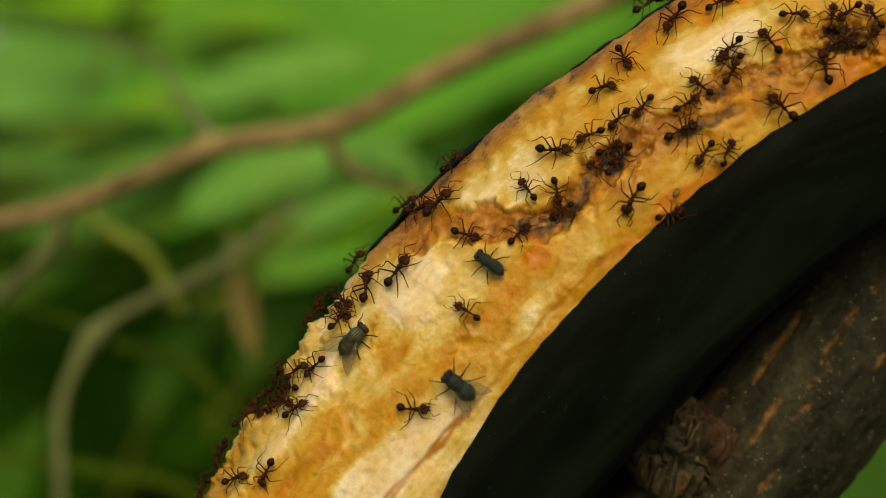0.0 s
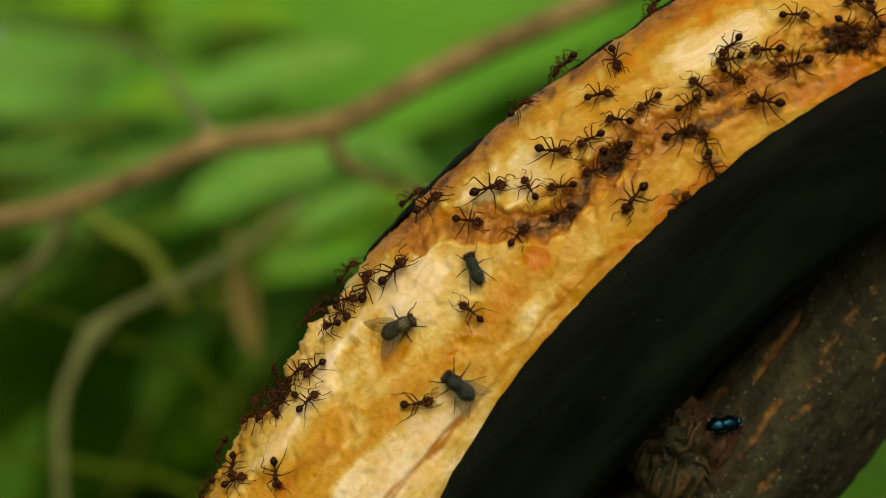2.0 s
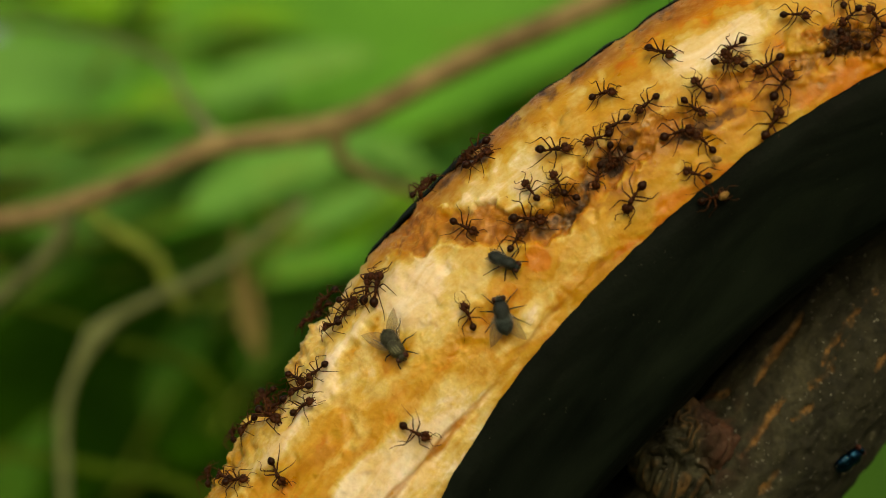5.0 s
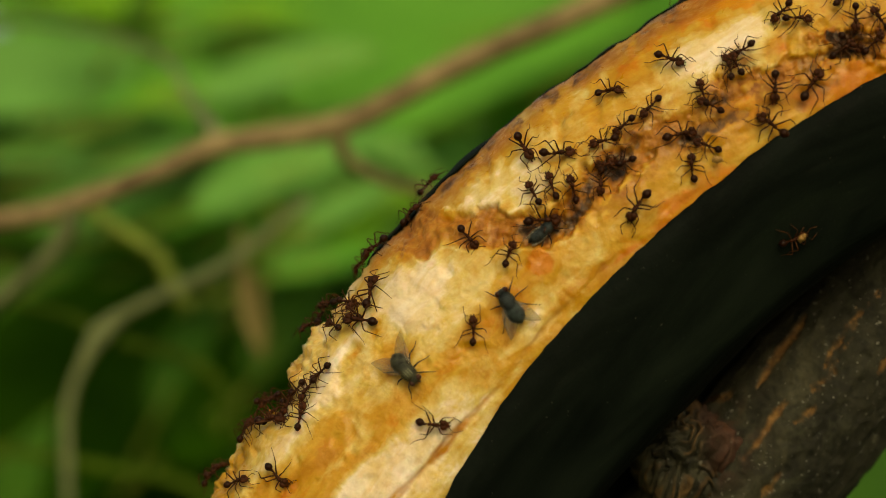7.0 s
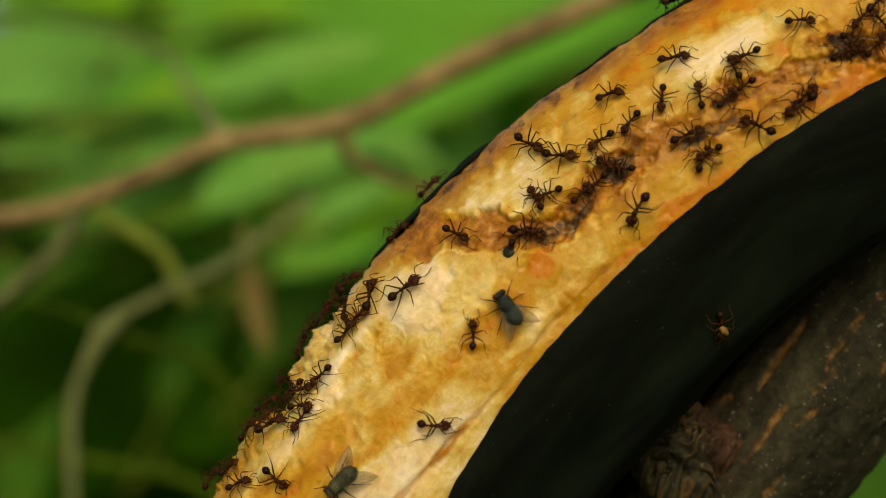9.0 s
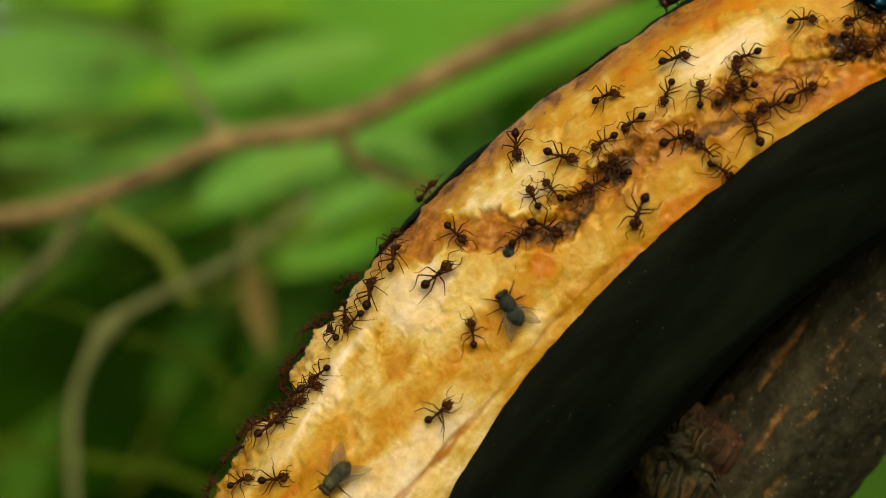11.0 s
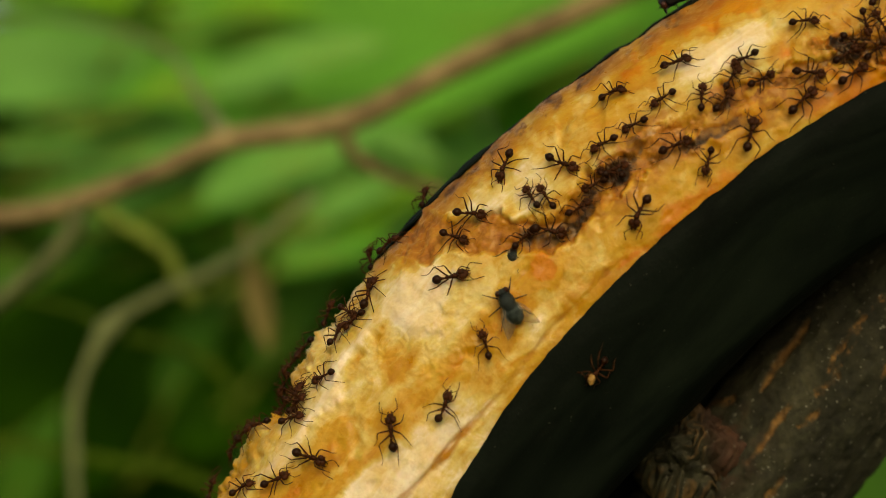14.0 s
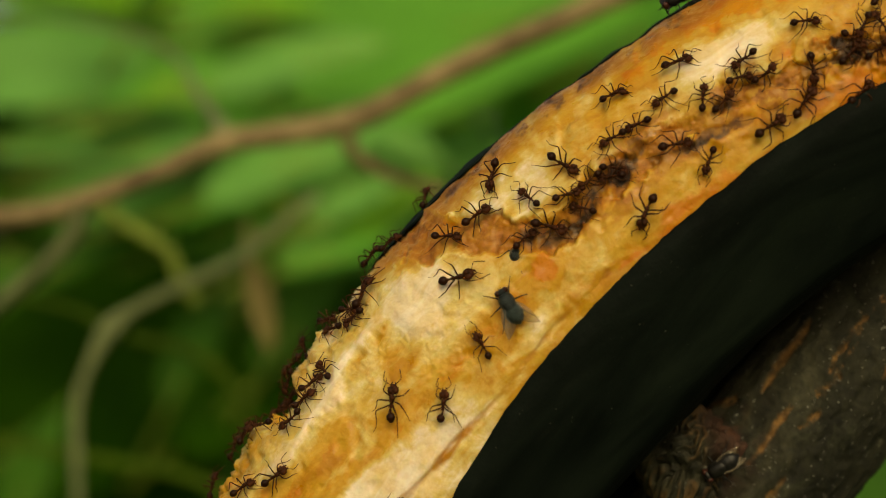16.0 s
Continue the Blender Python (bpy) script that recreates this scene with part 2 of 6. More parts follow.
def tube(bm, points, radii, sides=7, wobble=0.0, seed=0):
    """A tapered, capped tube along points (metres)."""
    rng = random.Random(seed)
    points = [Vector(p) for p in points]
    side = None
    loops = []
    for i, p in enumerate(points):
        d = (points[min(i + 1, len(points) - 1)] - points[max(i - 1, 0)]).normalized()
        if side is None:
            side = d.orthogonal().normalized()
        side = (side - d * side.dot(d)).normalized()
        up = d.cross(side)
        ring = []
        for k in range(sides):
            a = 2 * math.pi * k / sides
            r = radii[i] * (1 + wobble * rng.uniform(-1, 1))
            ring.append(bm.verts.new(p + (side * math.cos(a) + up * math.sin(a)) * r))
        loops.append(ring)
    for a, b in zip(loops, loops[1:]):
        for k in range(sides):
            bm.faces.new((a[k], a[(k + 1) % sides], b[(k + 1) % sides], b[k]))
    bm.faces.new(list(reversed(loops[0])))
    bm.faces.new(loops[-1])
    return bm


def smooth_line(points, steps=8):
    """A Catmull-Rom line through points."""
    p = [Vector(q) for q in points]
    p = [2 * p[0] - p[1]] + p + [2 * p[-1] - p[-2]]
    out = []
    for i in range(1, len(p) - 2):
        for k in range(steps):
            t = k / steps
            out.append(0.5 * (2 * p[i] + (p[i + 1] - p[i - 1]) * t + (2 * p[i - 1] - 5 * p[i] + 4 * p[i + 1] - p[i + 2]) * t * t
                              + (3 * p[i] - p[i - 1] - 3 * p[i + 1] + p[i + 2]) * t ** 3))
    out.append(p[-2])
    return out


def lift(x, z, y):
    """The place at depth y whose line of sight meets the fruit's plane at (x, z), all in millimetres, as metres."""
    k = (EYE_DISTANCE + y) / EYE_DISTANCE
    return Vector((x * k * MM, y * MM, z * k * MM))


def value_noise(x, y, seed=0):
    """Smooth random field, vectorised, -1 to 1."""
    xi, yi = np.floor(x).astype(np.int64), np.floor(y).astype(np.int64)
    fx, fy = x - xi, y - yi
    fx, fy = fx * fx * (3 - 2 * fx), fy * fy * (3 - 2 * fy)

    def h(a, b):
        n = (a * 374761393 + b * 668265263 + seed * 974634777) & 0xFFFFFFFF
        n = ((n ^ (n >> 13)) * 1274126177) & 0xFFFFFFFF
        return ((n ^ (n >> 16)) & 0xFFFF) / 32767.5 - 1
    return (h(xi, yi) * (1 - fx) + h(xi + 1, yi) * fx) * (1 - fy) + (h(xi, yi + 1) * (1 - fx) + h(xi + 1, yi + 1) * fx) * fy


def fractal(x, y, octaves=4, seed=0, gain=0.5):
    total, amp = 0, 1
    for k in range(octaves):
        total = total + amp * value_noise(x * 2 ** k, y * 2 ** k, seed + k)
        amp *= gain
    return total


def line_distance(x, z, line):
    """Distance to a polyline, the share of the way along it, and the signed side (+ above it)."""
    best = np.full(np.shape(x), 1e9)
    way, side = np.zeros(np.shape(x)), np.zeros(np.shape(x))
    n = len(line) - 1
    for i, ((ax, az), (bx, bz)) in enumerate(zip(line, line[1:])):
        dx, dz = bx - ax, bz - az
        t = np.clip(((x - ax) * dx + (z - az) * dz) / (dx * dx + dz * dz), 0, 1)
        ex, ez = x - ax - t * dx, z - az - t * dz
        d = np.hypot(ex, ez)
        near = d < best
        best = np.where(near, d, best)
        way = np.where(near, (i + t) / n, way)
        side = np.where(near, np.sign(dx * ez - dz * ex), side)
    return best, way, side


def grid_mesh(name, px, py, pz, material, parent, closed=False, label=""):
    """A mesh from a grid of places (metres)."""
    rows, cols = px.shape
    verts = np.stack([px, py, pz], -1).reshape(-1, 3)
    idx = np.arange(rows * cols).reshape(rows, cols)
    if closed:
        idx = np.concatenate([idx, idx[:, :1]], 1)
    faces = np.stack([idx[:-1, :-1], idx[1:, :-1], idx[1:, 1:], idx[:-1, 1:]], -1).reshape(-1, 4)
    me = bpy.data.meshes.new(name)
    me.from_pydata(verts.tolist(), [], faces.tolist())
    me.polygons.foreach_set("use_smooth", np.ones(len(faces), dtype=bool))
    me.materials.append(material)
    ob = new(name, me)
    ob.parent = parent
    return tagged(ob, label)


def put_field(ob, name, values, kind="FLOAT"):
    a = ob.data.attributes.new(name, kind, "POINT")
    a.data.foreach_set("value" if kind == "FLOAT" else "vector", np.ascontiguousarray(values, dtype=np.float32).ravel())


def soft(a, b, x):
    t = np.clip((x - a) / (b - a), 0, 1)
    return t * t * (3 - 2 * t)


# ---------------------------------------------------------------- the banana
# The fruit is bent about a point below it; places on it go by the bend's angle and the distance from that point.
BEND_X, BEND_Z = 117.2, -116.3
FRUIT_DEPTH = 8.0
OUTER = 171.9


def outer_radius(a):
    return OUTER - 0.4 * soft(136, 139, a) + 0.25 * fractal(a * 0.5, a * 0, 3, 4)


def inner_radius(a):
    return 130.2 + 4.2 * soft(136, 114, a)


def skin_edge(a):
    """Distance from the bend's centre at which the skin's torn edge lies on the flesh."""
    return np.interp(a, [105, 114, 121.6, 124, 129, 137.9, 144.2, 150, 165], [154.6, 152.3, 150.8, 150.2, 149.0, 147.2, 145.0, 143.0, 139]) + 0.18 * fractal(a * 0.7, a * 0, 4, 9)


def taper(a):
    return np.sqrt(np.clip(1 - (np.abs(a - 135) / 37.0) ** 7, 0.002, 1))


CHANNEL = [(-5, 2.6), (2, 3.3), (9, 3.2), (14.2, 3.9), (19, 8.6), (24.6, 13.6), (30, 16.4), (35.5, 20.3), (44, 23.6), (51, 26.4), (60, 29), (72, 35)]
SEAM = [(-12, -37), (-6, -30.5), (5, -18.5), (7, -16.2), (13, -8.5), (20, -1.6)]


def flesh_shape(x, z, a, r):
    """Millimetres by which the flesh stands proud, and its staining, from the place on the fruit."""
    u, v = a * 2.6, r
    d, way, side = line_distance(x, z, CHANNEL)
    torn = fractal(x * 0.35, z * 0.35, 6, 21, 0.58)
    ragged = d + 1.2 * torn + 0.14 * fractal(x * 1.9, z * 1.9, 3, 22)
    width = np.interp(way, [0, 0.06, 0.12, 0.25, 0.36, 0.5, 0.7, 1], [3.0, 3.3, 3.1, 2.8, 2.7, 2.0, 1.8, 2.8])
    deep = np.interp(way, [0, 0.1, 0.25, 0.4, 0.5, 0.75, 1], [0.05, 0.55, 1.0, 1.0, 0.5, 0.5, 1.1])
    inside = 1 - soft(width * 0.45, width * 0.95, ragged)
    patchy = 0.30 + 0.70 * soft(-0.40, 0.25, fractal(x * 0.2, z * 0.2, 4, 38))
    patchy = patchy + (1 - patchy) * soft(0.36, 0.22, way)
    inside = inside * patchy
    d3 = line_distance(x, z, [(28.3, 13.8), (31, 14.6), (33, 16.2), (37.5, 17.3)])[0] + 0.7 * fractal(x * 0.5, z * 0.5, 4, 39)
    d4 = line_distance(x, z, [(40, 17.5), (45, 20), (49, 21.5)])[0] + 0.9 * fractal(x * 0.4, z * 0.4, 4, 37)
    thread = np.maximum(1 - soft(0.3, 1.2, d3), 0.7 * (1 - soft(0.3, 1.5, d4)))
    h = -deep * inside - 0.22 * thread
    h = h + (0.22 * fractal(x * 0.8, z * 0.8, 4, 33, 0.6) + 0.09 * fractal(x * 2.2, z * 2.2, 3, 34, 0.6)) * inside
    lip = np.exp(-((ragged - width * 1.0) / 0.32) ** 2) * patchy * (0.6 + 0.5 * fractal(x * 0.3, z * 0.3, 2, 95))
    h = h + 0.20 * soft(0.55, 0.35, way) * lip * (0.7 + 0.6 * fractal(x * 0.9, z * 0.9, 3, 5))
    d2, way2, side2 = line_distance(x, z, SEAM)
    wav = d2 + 0.35 * fractal(x * 0.3, z * 0.3, 3, 41)
    seam = np.exp(-(wav / 0.55) ** 2)
    h = h - 0.24 * seam * (0.6 + 0.5 * fractal(x * 0.25, z * 0.25, 2, 43)) - 0.12 * soft(0.3, -0.6, wav * side2) * soft(3.0, 0.5, wav)
    h = h + 0.17 * fractal(u * 0.30, v * 0.40, 3, 55) + 0.045 * fractal(x * 0.9, z * 0.9, 4, 66) + 0.025 * fractal(x * 2.6, z * 2.6, 3, 67)
    ring_rng = random.Random(12)
    for k in range(10):
        cx, cz, cr = ring_rng.gauss(-5.0, 3.6), ring_rng.gauss(-12.8, 3.2), ring_rng.uniform(0.7, 1.45)
        turn = np.arctan2(z - cz, x - cx) + ring_rng.uniform(0, 6.3)
        away = np.hypot(x - cx, (z - cz) * ring_rng.uniform(0.8, 1.3)) - cr + 0.12 * fractal(x * 0.9, z * 0.9, 2, 52 + k)
        arc = np.exp(-(away / 0.17) ** 2) * soft(-0.75, 0.1, np.cos(turn))
        h = h + 0.10 * arc - 0.06 * np.exp(-((away - 0.28) / 0.16) ** 2) * soft(-0.75, 0.1, np.cos(turn))
    nibble = np.clip(fractal(x * 0.42, z * 0.42, 2, 71) - 0.35, 0, 1)
    h = h - 0.5 * nibble * soft(150, 156, r)
    rim = soft(165.5, 169.5, r)
    h = h - (0.42 - 0.30 * soft(139, 136, a)) * rim * np.clip(fractal(a * 0.7, r * 0.3, 5, 77, 0.65), 0, 1) * 1.5
    rot = (0.72 + 0.22 * fractal(x * 0.3, z * 0.3, 4, 96, 0.6)) * inside + 0.3 * thread - 0.15 * lip + (0.26 + 0.20 * soft(10, 18, x)) * np.exp(-(d / 3.8) ** 2) * (1 - inside) * (0.8 + 0.7 * fractal(x * 0.4, z * 0.4, 4, 100, 0.6)) + 0.54 * seam * (0.95 + 0.4 * fractal(x * 0.3, z * 0.3, 2, 44))
    rot = rot + 0.14 * np.exp(-((x - 12.0) ** 2 + (z + 1.2) ** 2) / 4.5) + 0.26 * soft(169.0, 170.8, r) * (1 - 0.5 * soft(137, 140, a))
    rot = rot + 0.22 * np.exp(-((x + 2.5) / 4) ** 2 - ((z + 14) / 2.5) ** 2) + 0.10 * soft(120, 116, a) * soft(162, 168, r) + 0.10 * soft(123, 118, a) * soft(167.5, 170, r)
    decay = 0.45 * thread + inside * np.interp(way, [0, 0.25, 0.33, 0.45, 0.6, 0.85, 1], [0.0, 0.08, 0.34, 0.26, 0.20, 0.40, 0.55]) * (0.9 + 0.6 * fractal(x * 0.55, z * 0.55, 4, 94, 0.6))
    for cx, cz, wide, much in ((31.5, 14.7, 2.2, 0.45), (20.8, 10.8, 2.2, 0.45), (14.4, 4.0, 1.6, 0.4), (50.4, 25.8, 4.0, 0.5), (33.3, 19.7, 2.2, 0.4), (9, 3.2, 2.0, 0.2)):
        decay = decay + much * np.exp(-((x - cx) / wide) ** 2 - ((z - cz) / (wide * 0.6)) ** 2) * (0.8 + 0.5 * fractal(x * 0.5, z * 0.5, 3, 93))
    dark = line_distance(x, z, [(8.6, 2.9), (12, 2.7), (15, 4.4), (17.6, 7.2)])[0] + 0.6 * fractal(x * 0.6, z * 0.6, 5, 97, 0.6)
    decay = decay + 0.46 * (1 - soft(0.3, 2.2, dark)) * (0.75 + 0.5 * fractal(x * 0.9, z * 0.9, 3, 99))
    pit = line_distance(x, z, [(21, 11.5), (23.5, 15), (26, 16.2)])[0] + 0.8 * fractal(x * 0.5, z * 0.5, 5, 98, 0.6)
    decay = decay + 0.42 * (1 - soft(0.5, 1.8, pit))
    rot = rot + 0.30 * (1 - soft(1.0, 3.4, pit)) + 0.15 * (1 - soft(1.2, 3.0, dark))
    decay = decay + 0.46 * soft(169.4, 170.9, r) * soft(139, 136, a) * (0.8 + 0.6 * fractal(a * 1.5, r * 0.8, 4, 16, 0.6))
    rot = rot + 0.10 * np.exp(-((x - 27.5) / 4.5) ** 2 - ((z - 29.2) / 2.2) ** 2) + 0.30 * soft(167.6, 170.6, r) * soft(139, 136, a) * (0.7 + 0.7 * fractal(a * 0.9, r * 0.5, 3, 15))
    band = line_distance(x, z, [(8.3, -5.6), (2, -12.5), (-7.4, -19.9)])[0] + 0.9 * fractal(x * 0.3, z * 0.3, 3, 31)
    streak = line_distance(x, z, [(-6.2, -21.5), (-11, -26), (-16.5, -31)])[0] + 0.5 * fractal(x * 0.4, z * 0.4, 3, 32)
    stain = 0.09 * np.exp(-(d / 3.5) ** 2) - 0.16 * lip + 0.34 * np.exp(-(band / 2.6) ** 2) + 0.30 * np.exp(-(streak / 1.2) ** 2)
    stain = stain + 0.21 * soft(4.6, 1.4, r - skin_edge(a)) * (0.85 + 0.5 * fractal(a * 0.5, r * 0.3, 3, 121))
    stain = stain + (0.30 * soft(124, 118, a) * soft(165.0, 169.0, r) + 0.26 * soft(139, 136, a) * soft(165.2, 169.6, r)) * (0.8 + 0.7 * fractal(x * 0.3, z * 0.3, 4, 120, 0.6))
    stain = stain + 0.06 * soft(160, 167, r) * soft(134, 138, a) + 0.14 * np.exp(-((x - 29.7) / 6) ** 2 - ((z - 8) / 6) ** 2)
    stain = stain + 0.09 * soft(6, 24, x) + 0.10 * np.exp(-(d / 5) ** 2) * soft(14, 24, x)
    for cx, cz, wide, deep_pale in ((-3, -4, 4.5, 0.30), (-9, -29, 5.5, 0.32), (7, 10, 6, 0.17), (18, -2, 4, 0.20), (32, 25.6, 6.0, 0.46), (38.5, 28.2, 4.0, 0.30), (24, 20, 4, 0.24), (19, 22.5, 3.0, 0.20), (40, 12.5, 3, 0.15), (29, 9, 3, 0.20), (46, 27, 3.5, 0.18), (-12, -17, 4, 0.26), (-1, -26, 4, 0.24), (4, -20, 4, 0.16), (-9, -14.5, 3.2, 0.22), (-5, -8.6, 3.6, 0.20), (11, -8, 3.2, 0.18), (25, 4, 3, 0.12), (-18, -27, 3, 0.12)):
        stain = stain - deep_pale * np.exp(-((x - cx) / wide) ** 2 - ((z - cz) / wide) ** 2)
    rot = rot + 0.20 * soft(165, 169.5, r) * soft(136, 140, a) * (0.6 + 0.6 * fractal(a * 0.8, r * 0.5, 3, 13))
    # a pale crest parts the level flesh from the amber slope along the gnawed edge
    off, _, over = line_distance(x, z, [(-6, -4.2), (-10.4, -9.6), (-13.4, -12.9), (-15, -17.2), (-18.8, -22.6), (-24, -29), (-30, -37)])
    slope = soft(-0.1, 1.3, off * over + 0.45 * fractal(x * 0.5, z * 0.5, 4, 140, 0.6)) * soft(8, 5, off) * soft(138.0, 139.6, a)
    crest = np.exp(-((off * over + 0.35 + 0.45 * fractal(x * 0.5, z * 0.5, 4, 140, 0.6)) / 0.5) ** 2) * soft(138.0, 139.6, a)
    h = h - 0.55 * slope + 0.12 * crest
    stain = stain + 0.24 * slope - 0.08 * crest
    rot = rot + 0.34 * np.exp(-((x + 4.0) / 1.7) ** 2 - ((z - 0.4) / 2.4) ** 2)
    # glistening lumps of chewed pulp at the far end of the channel
    for cx, cz, wide, tall in ((46.2, 27.0, 1.5, 0.8), (48.4, 27.6, 1.2, 0.9), (53.2, 27.4, 2.4, 1.1), (55.0, 24.8, 2.0, 0.8), (35.2, 19.6, 1.3, 0.5), (23.8, 15.6, 1.2, 0.45)):
        pulp = np.exp(-((x - cx) / wide) ** 2 - ((z - cz) / (0.75 * wide)) ** 2) * (0.75 + 0.55 * fractal(x * 1.1, z * 1.1, 4, 150, 0.6))
        h, rot, decay = h + tall * pulp, rot + 0.5 * pulp, decay + 0.26 * pulp
    stain = stain + 0.30 * np.exp(-((x - 42.4) / 1.8) ** 2 - ((z - 26.0) / 1.4) ** 2)
    smear = soft(0.0, 0.65, fractal(x * 0.42, z * 0.42, 5, 130, 0.62)) * np.exp(-(d / 4.2) ** 2) * soft(11, 20, x)
    rot, decay = rot + 0.48 * smear, decay + 0.20 * smear
    stain = stain + 0.07 * soft(-7, 3, z)
    stain = stain + 0.62 * np.exp(-((x - 12.0) ** 2 + (z + 1.2) ** 2) / 4.0)
    return h, rot, decay, stain


def section(a):
    """The fruit's middle line and half width at the bend angle a (degrees)."""
    ro, ri = outer_radius(a), inner_radius(a)
    mid, half = (ro + ri) / 2, (ro - ri) / 2 * taper(a)
    return mid, half


def banana():
    fruit = empty("banana")
    tagged(fruit, "overripe banana with black skin peeled open over gnawed yellow flesh", "fruit")
    # flesh: a fine sheet over the front, from behind the outer edge to beneath the skin
    ang = np.linspace(101, 170, 900)[:, None]
    rim_fine = np.concatenate([np.linspace(-55, -2, 14), np.linspace(0, 112, 240)])
    th = np.radians(rim_fine)[None, :]
    a = ang + 0 * th
    t = th + 0 * ang
    mid, half = section(a)
    half = half - (0.45 - 0.30 * soft(139, 136.5, a)) * taper(a)
    # gnawed back along the outer edge, with a crag left standing
    bite = 2.1 * soft(143.5, 144.2, a) * soft(146.6, 145.7, a) + 1.2 * soft(145.8, 147.0, a) - 0.5 * np.exp(-((a - 143.0) / 0.5) ** 2) + 0.75 * soft(139.5, 141, a) * fractal(a * 1.3, t * 3.5, 5, 83, 0.62)
    half = half - bite * soft(0.62, 0.12, np.abs(t))
    r = mid + half * np.cos(t)
    x = BEND_X + r * np.cos(np.radians(a))
    z = BEND_Z + r * np.sin(np.radians(a))
    h, rot, decay, stain = flesh_shape(x, z, a, r)
    back = soft(-0.05, -0.5, t)
    h = h * (1 - back)
    depth = 17.0 * taper(a)
    flat = 1 - 0.10 * np.sin(np.clip(t, 0, math.pi)) ** 2
    r = mid + (half + h * taper(a)) * np.cos(t)
    y = FRUIT_DEPTH - (depth * flat + h) * np.sin(t)
    x = BEND_X + r * np.cos(np.radians(a))
    z = BEND_Z + r * np.sin(np.radians(a))
    k = (EYE_DISTANCE + y) / EYE_DISTANCE
    flesh = grid_mesh("flesh", x * k * MM, y * MM, z * k * MM, FLESH, fruit, label="moist cream and amber flesh, gnawed into a brown channel")
    put_field(flesh, "rot", np.maximum(rot, decay * 1.2))
    put_field(flesh, "decay", decay)
    put_field(flesh, "stain", stain - 0.24)
    put_field(flesh, "along", np.stack([a * 2.6 * 0.34, r * 1.05, y * 0.8], -1), "FLOAT_VECTOR")
    # skin: a shell round the other side, thick at its torn edge
    ang = np.linspace(101, 170, 420)[:, None]
    s = np.linspace(0, 1, 110)[None, :]
    a = ang + 0 * s
    mid, half = section(a)
    start = np.arccos(np.clip((skin_edge(a) - mid) / half, -0.99, 0.99))
    end = 2 * math.pi + np.radians(3.0 - 50 * soft(137.2, 139.5, a) + 4 * fractal(a * 0.6, a * 0, 3, 88))
    t = start + (end - start) * s ** 1.15

    def shell(off):
        bulge = 0.5 * np.exp(-((s - 0.10) / 0.09) ** 2)
        square = 1 - 0.40 * soft(2.1, 2.8, t) * soft(4.4, 3.6, t)
        ct, st = np.sign(np.cos(t)) * np.abs(np.cos(t)) ** square, np.sign(np.sin(t)) * np.abs(np.sin(t)) ** square
        rr = mid + (half + (off + bulge + 0.20 * fractal(a * 0.35, t * 2.2, 3, 91)) * taper(a)) * ct
        yy = FRUIT_DEPTH - (17.0 * taper(a) + off + bulge) * st
        xx = BEND_X + rr * np.cos(np.radians(a))
        zz = BEND_Z + rr * np.sin(np.radians(a))
        kk = (EYE_DISTANCE + yy) / EYE_DISTANCE
        return xx * kk * MM, yy * MM, zz * kk * MM, np.stack([a * 2.6 * 0.25, t * 20, yy * 0.5], -1)
    roll = soft(0, 0.045, s) * soft(1, 0.95, s)
    ox, oy, oz, oc = shell(-0.15 + 0.55 * roll)
    ix, iy, iz, ic = shell(-0.40 - 0.9 * roll)
    skin = grid_mesh("skin", np.concatenate([ox, ix[:, ::-1]], 1), np.concatenate([oy, iy[:, ::-1]], 1), np.concatenate([oz, iz[:, ::-1]], 1), SKIN, fruit, closed=True, label="blackened leathery skin")
    put_field(skin, "along", np.concatenate([oc, ic[:, ::-1]], 1), "FLOAT_VECTOR")
    # a dark strip of peel, added to fill the shaded gap by the branch
    ang = np.linspace(104, 166, 200)[:, None]
    s = np.linspace(0, 1, 40)[None, :]
    a = ang + 0 * s
    r = 137 - 13 * s + 1.0 * fractal(a * 0.3, s * 2, 3, 101) - 2.0 * np.sin(s * 3)
    y = FRUIT_DEPTH + 12 + 5.0 * s + 1.2 * fractal(a * 0.4, s * 3, 3, 102)

    def sheet(off):
        k = (EYE_DISTANCE + y + off) / EYE_DISTANCE
        return (BEND_X + r * np.cos(np.radians(a))) * k * MM, (y + off) * MM, (BEND_Z + r * np.sin(np.radians(a))) * k * MM
    fx, fy, fz = sheet(0.0)
    bx, by, bz = sheet(1.4)
    peel = grid_mesh("peel_strip", np.concatenate([fx, bx[:, ::-1]], 1), np.concatenate([fy, by[:, ::-1]], 1), np.concatenate([fz, bz[:, ::-1]], 1), SKIN, fruit, closed=True, label="strip of black peel added to fill the shaded gap")
    put_field(peel, "along", np.concatenate([np.stack([a * 0.65, s * 20 + 0 * a, y * 0.5], -1)] * 2, 1), "FLOAT_VECTOR")
    return fruit, flesh, skin


fruit, flesh, skin = banana()


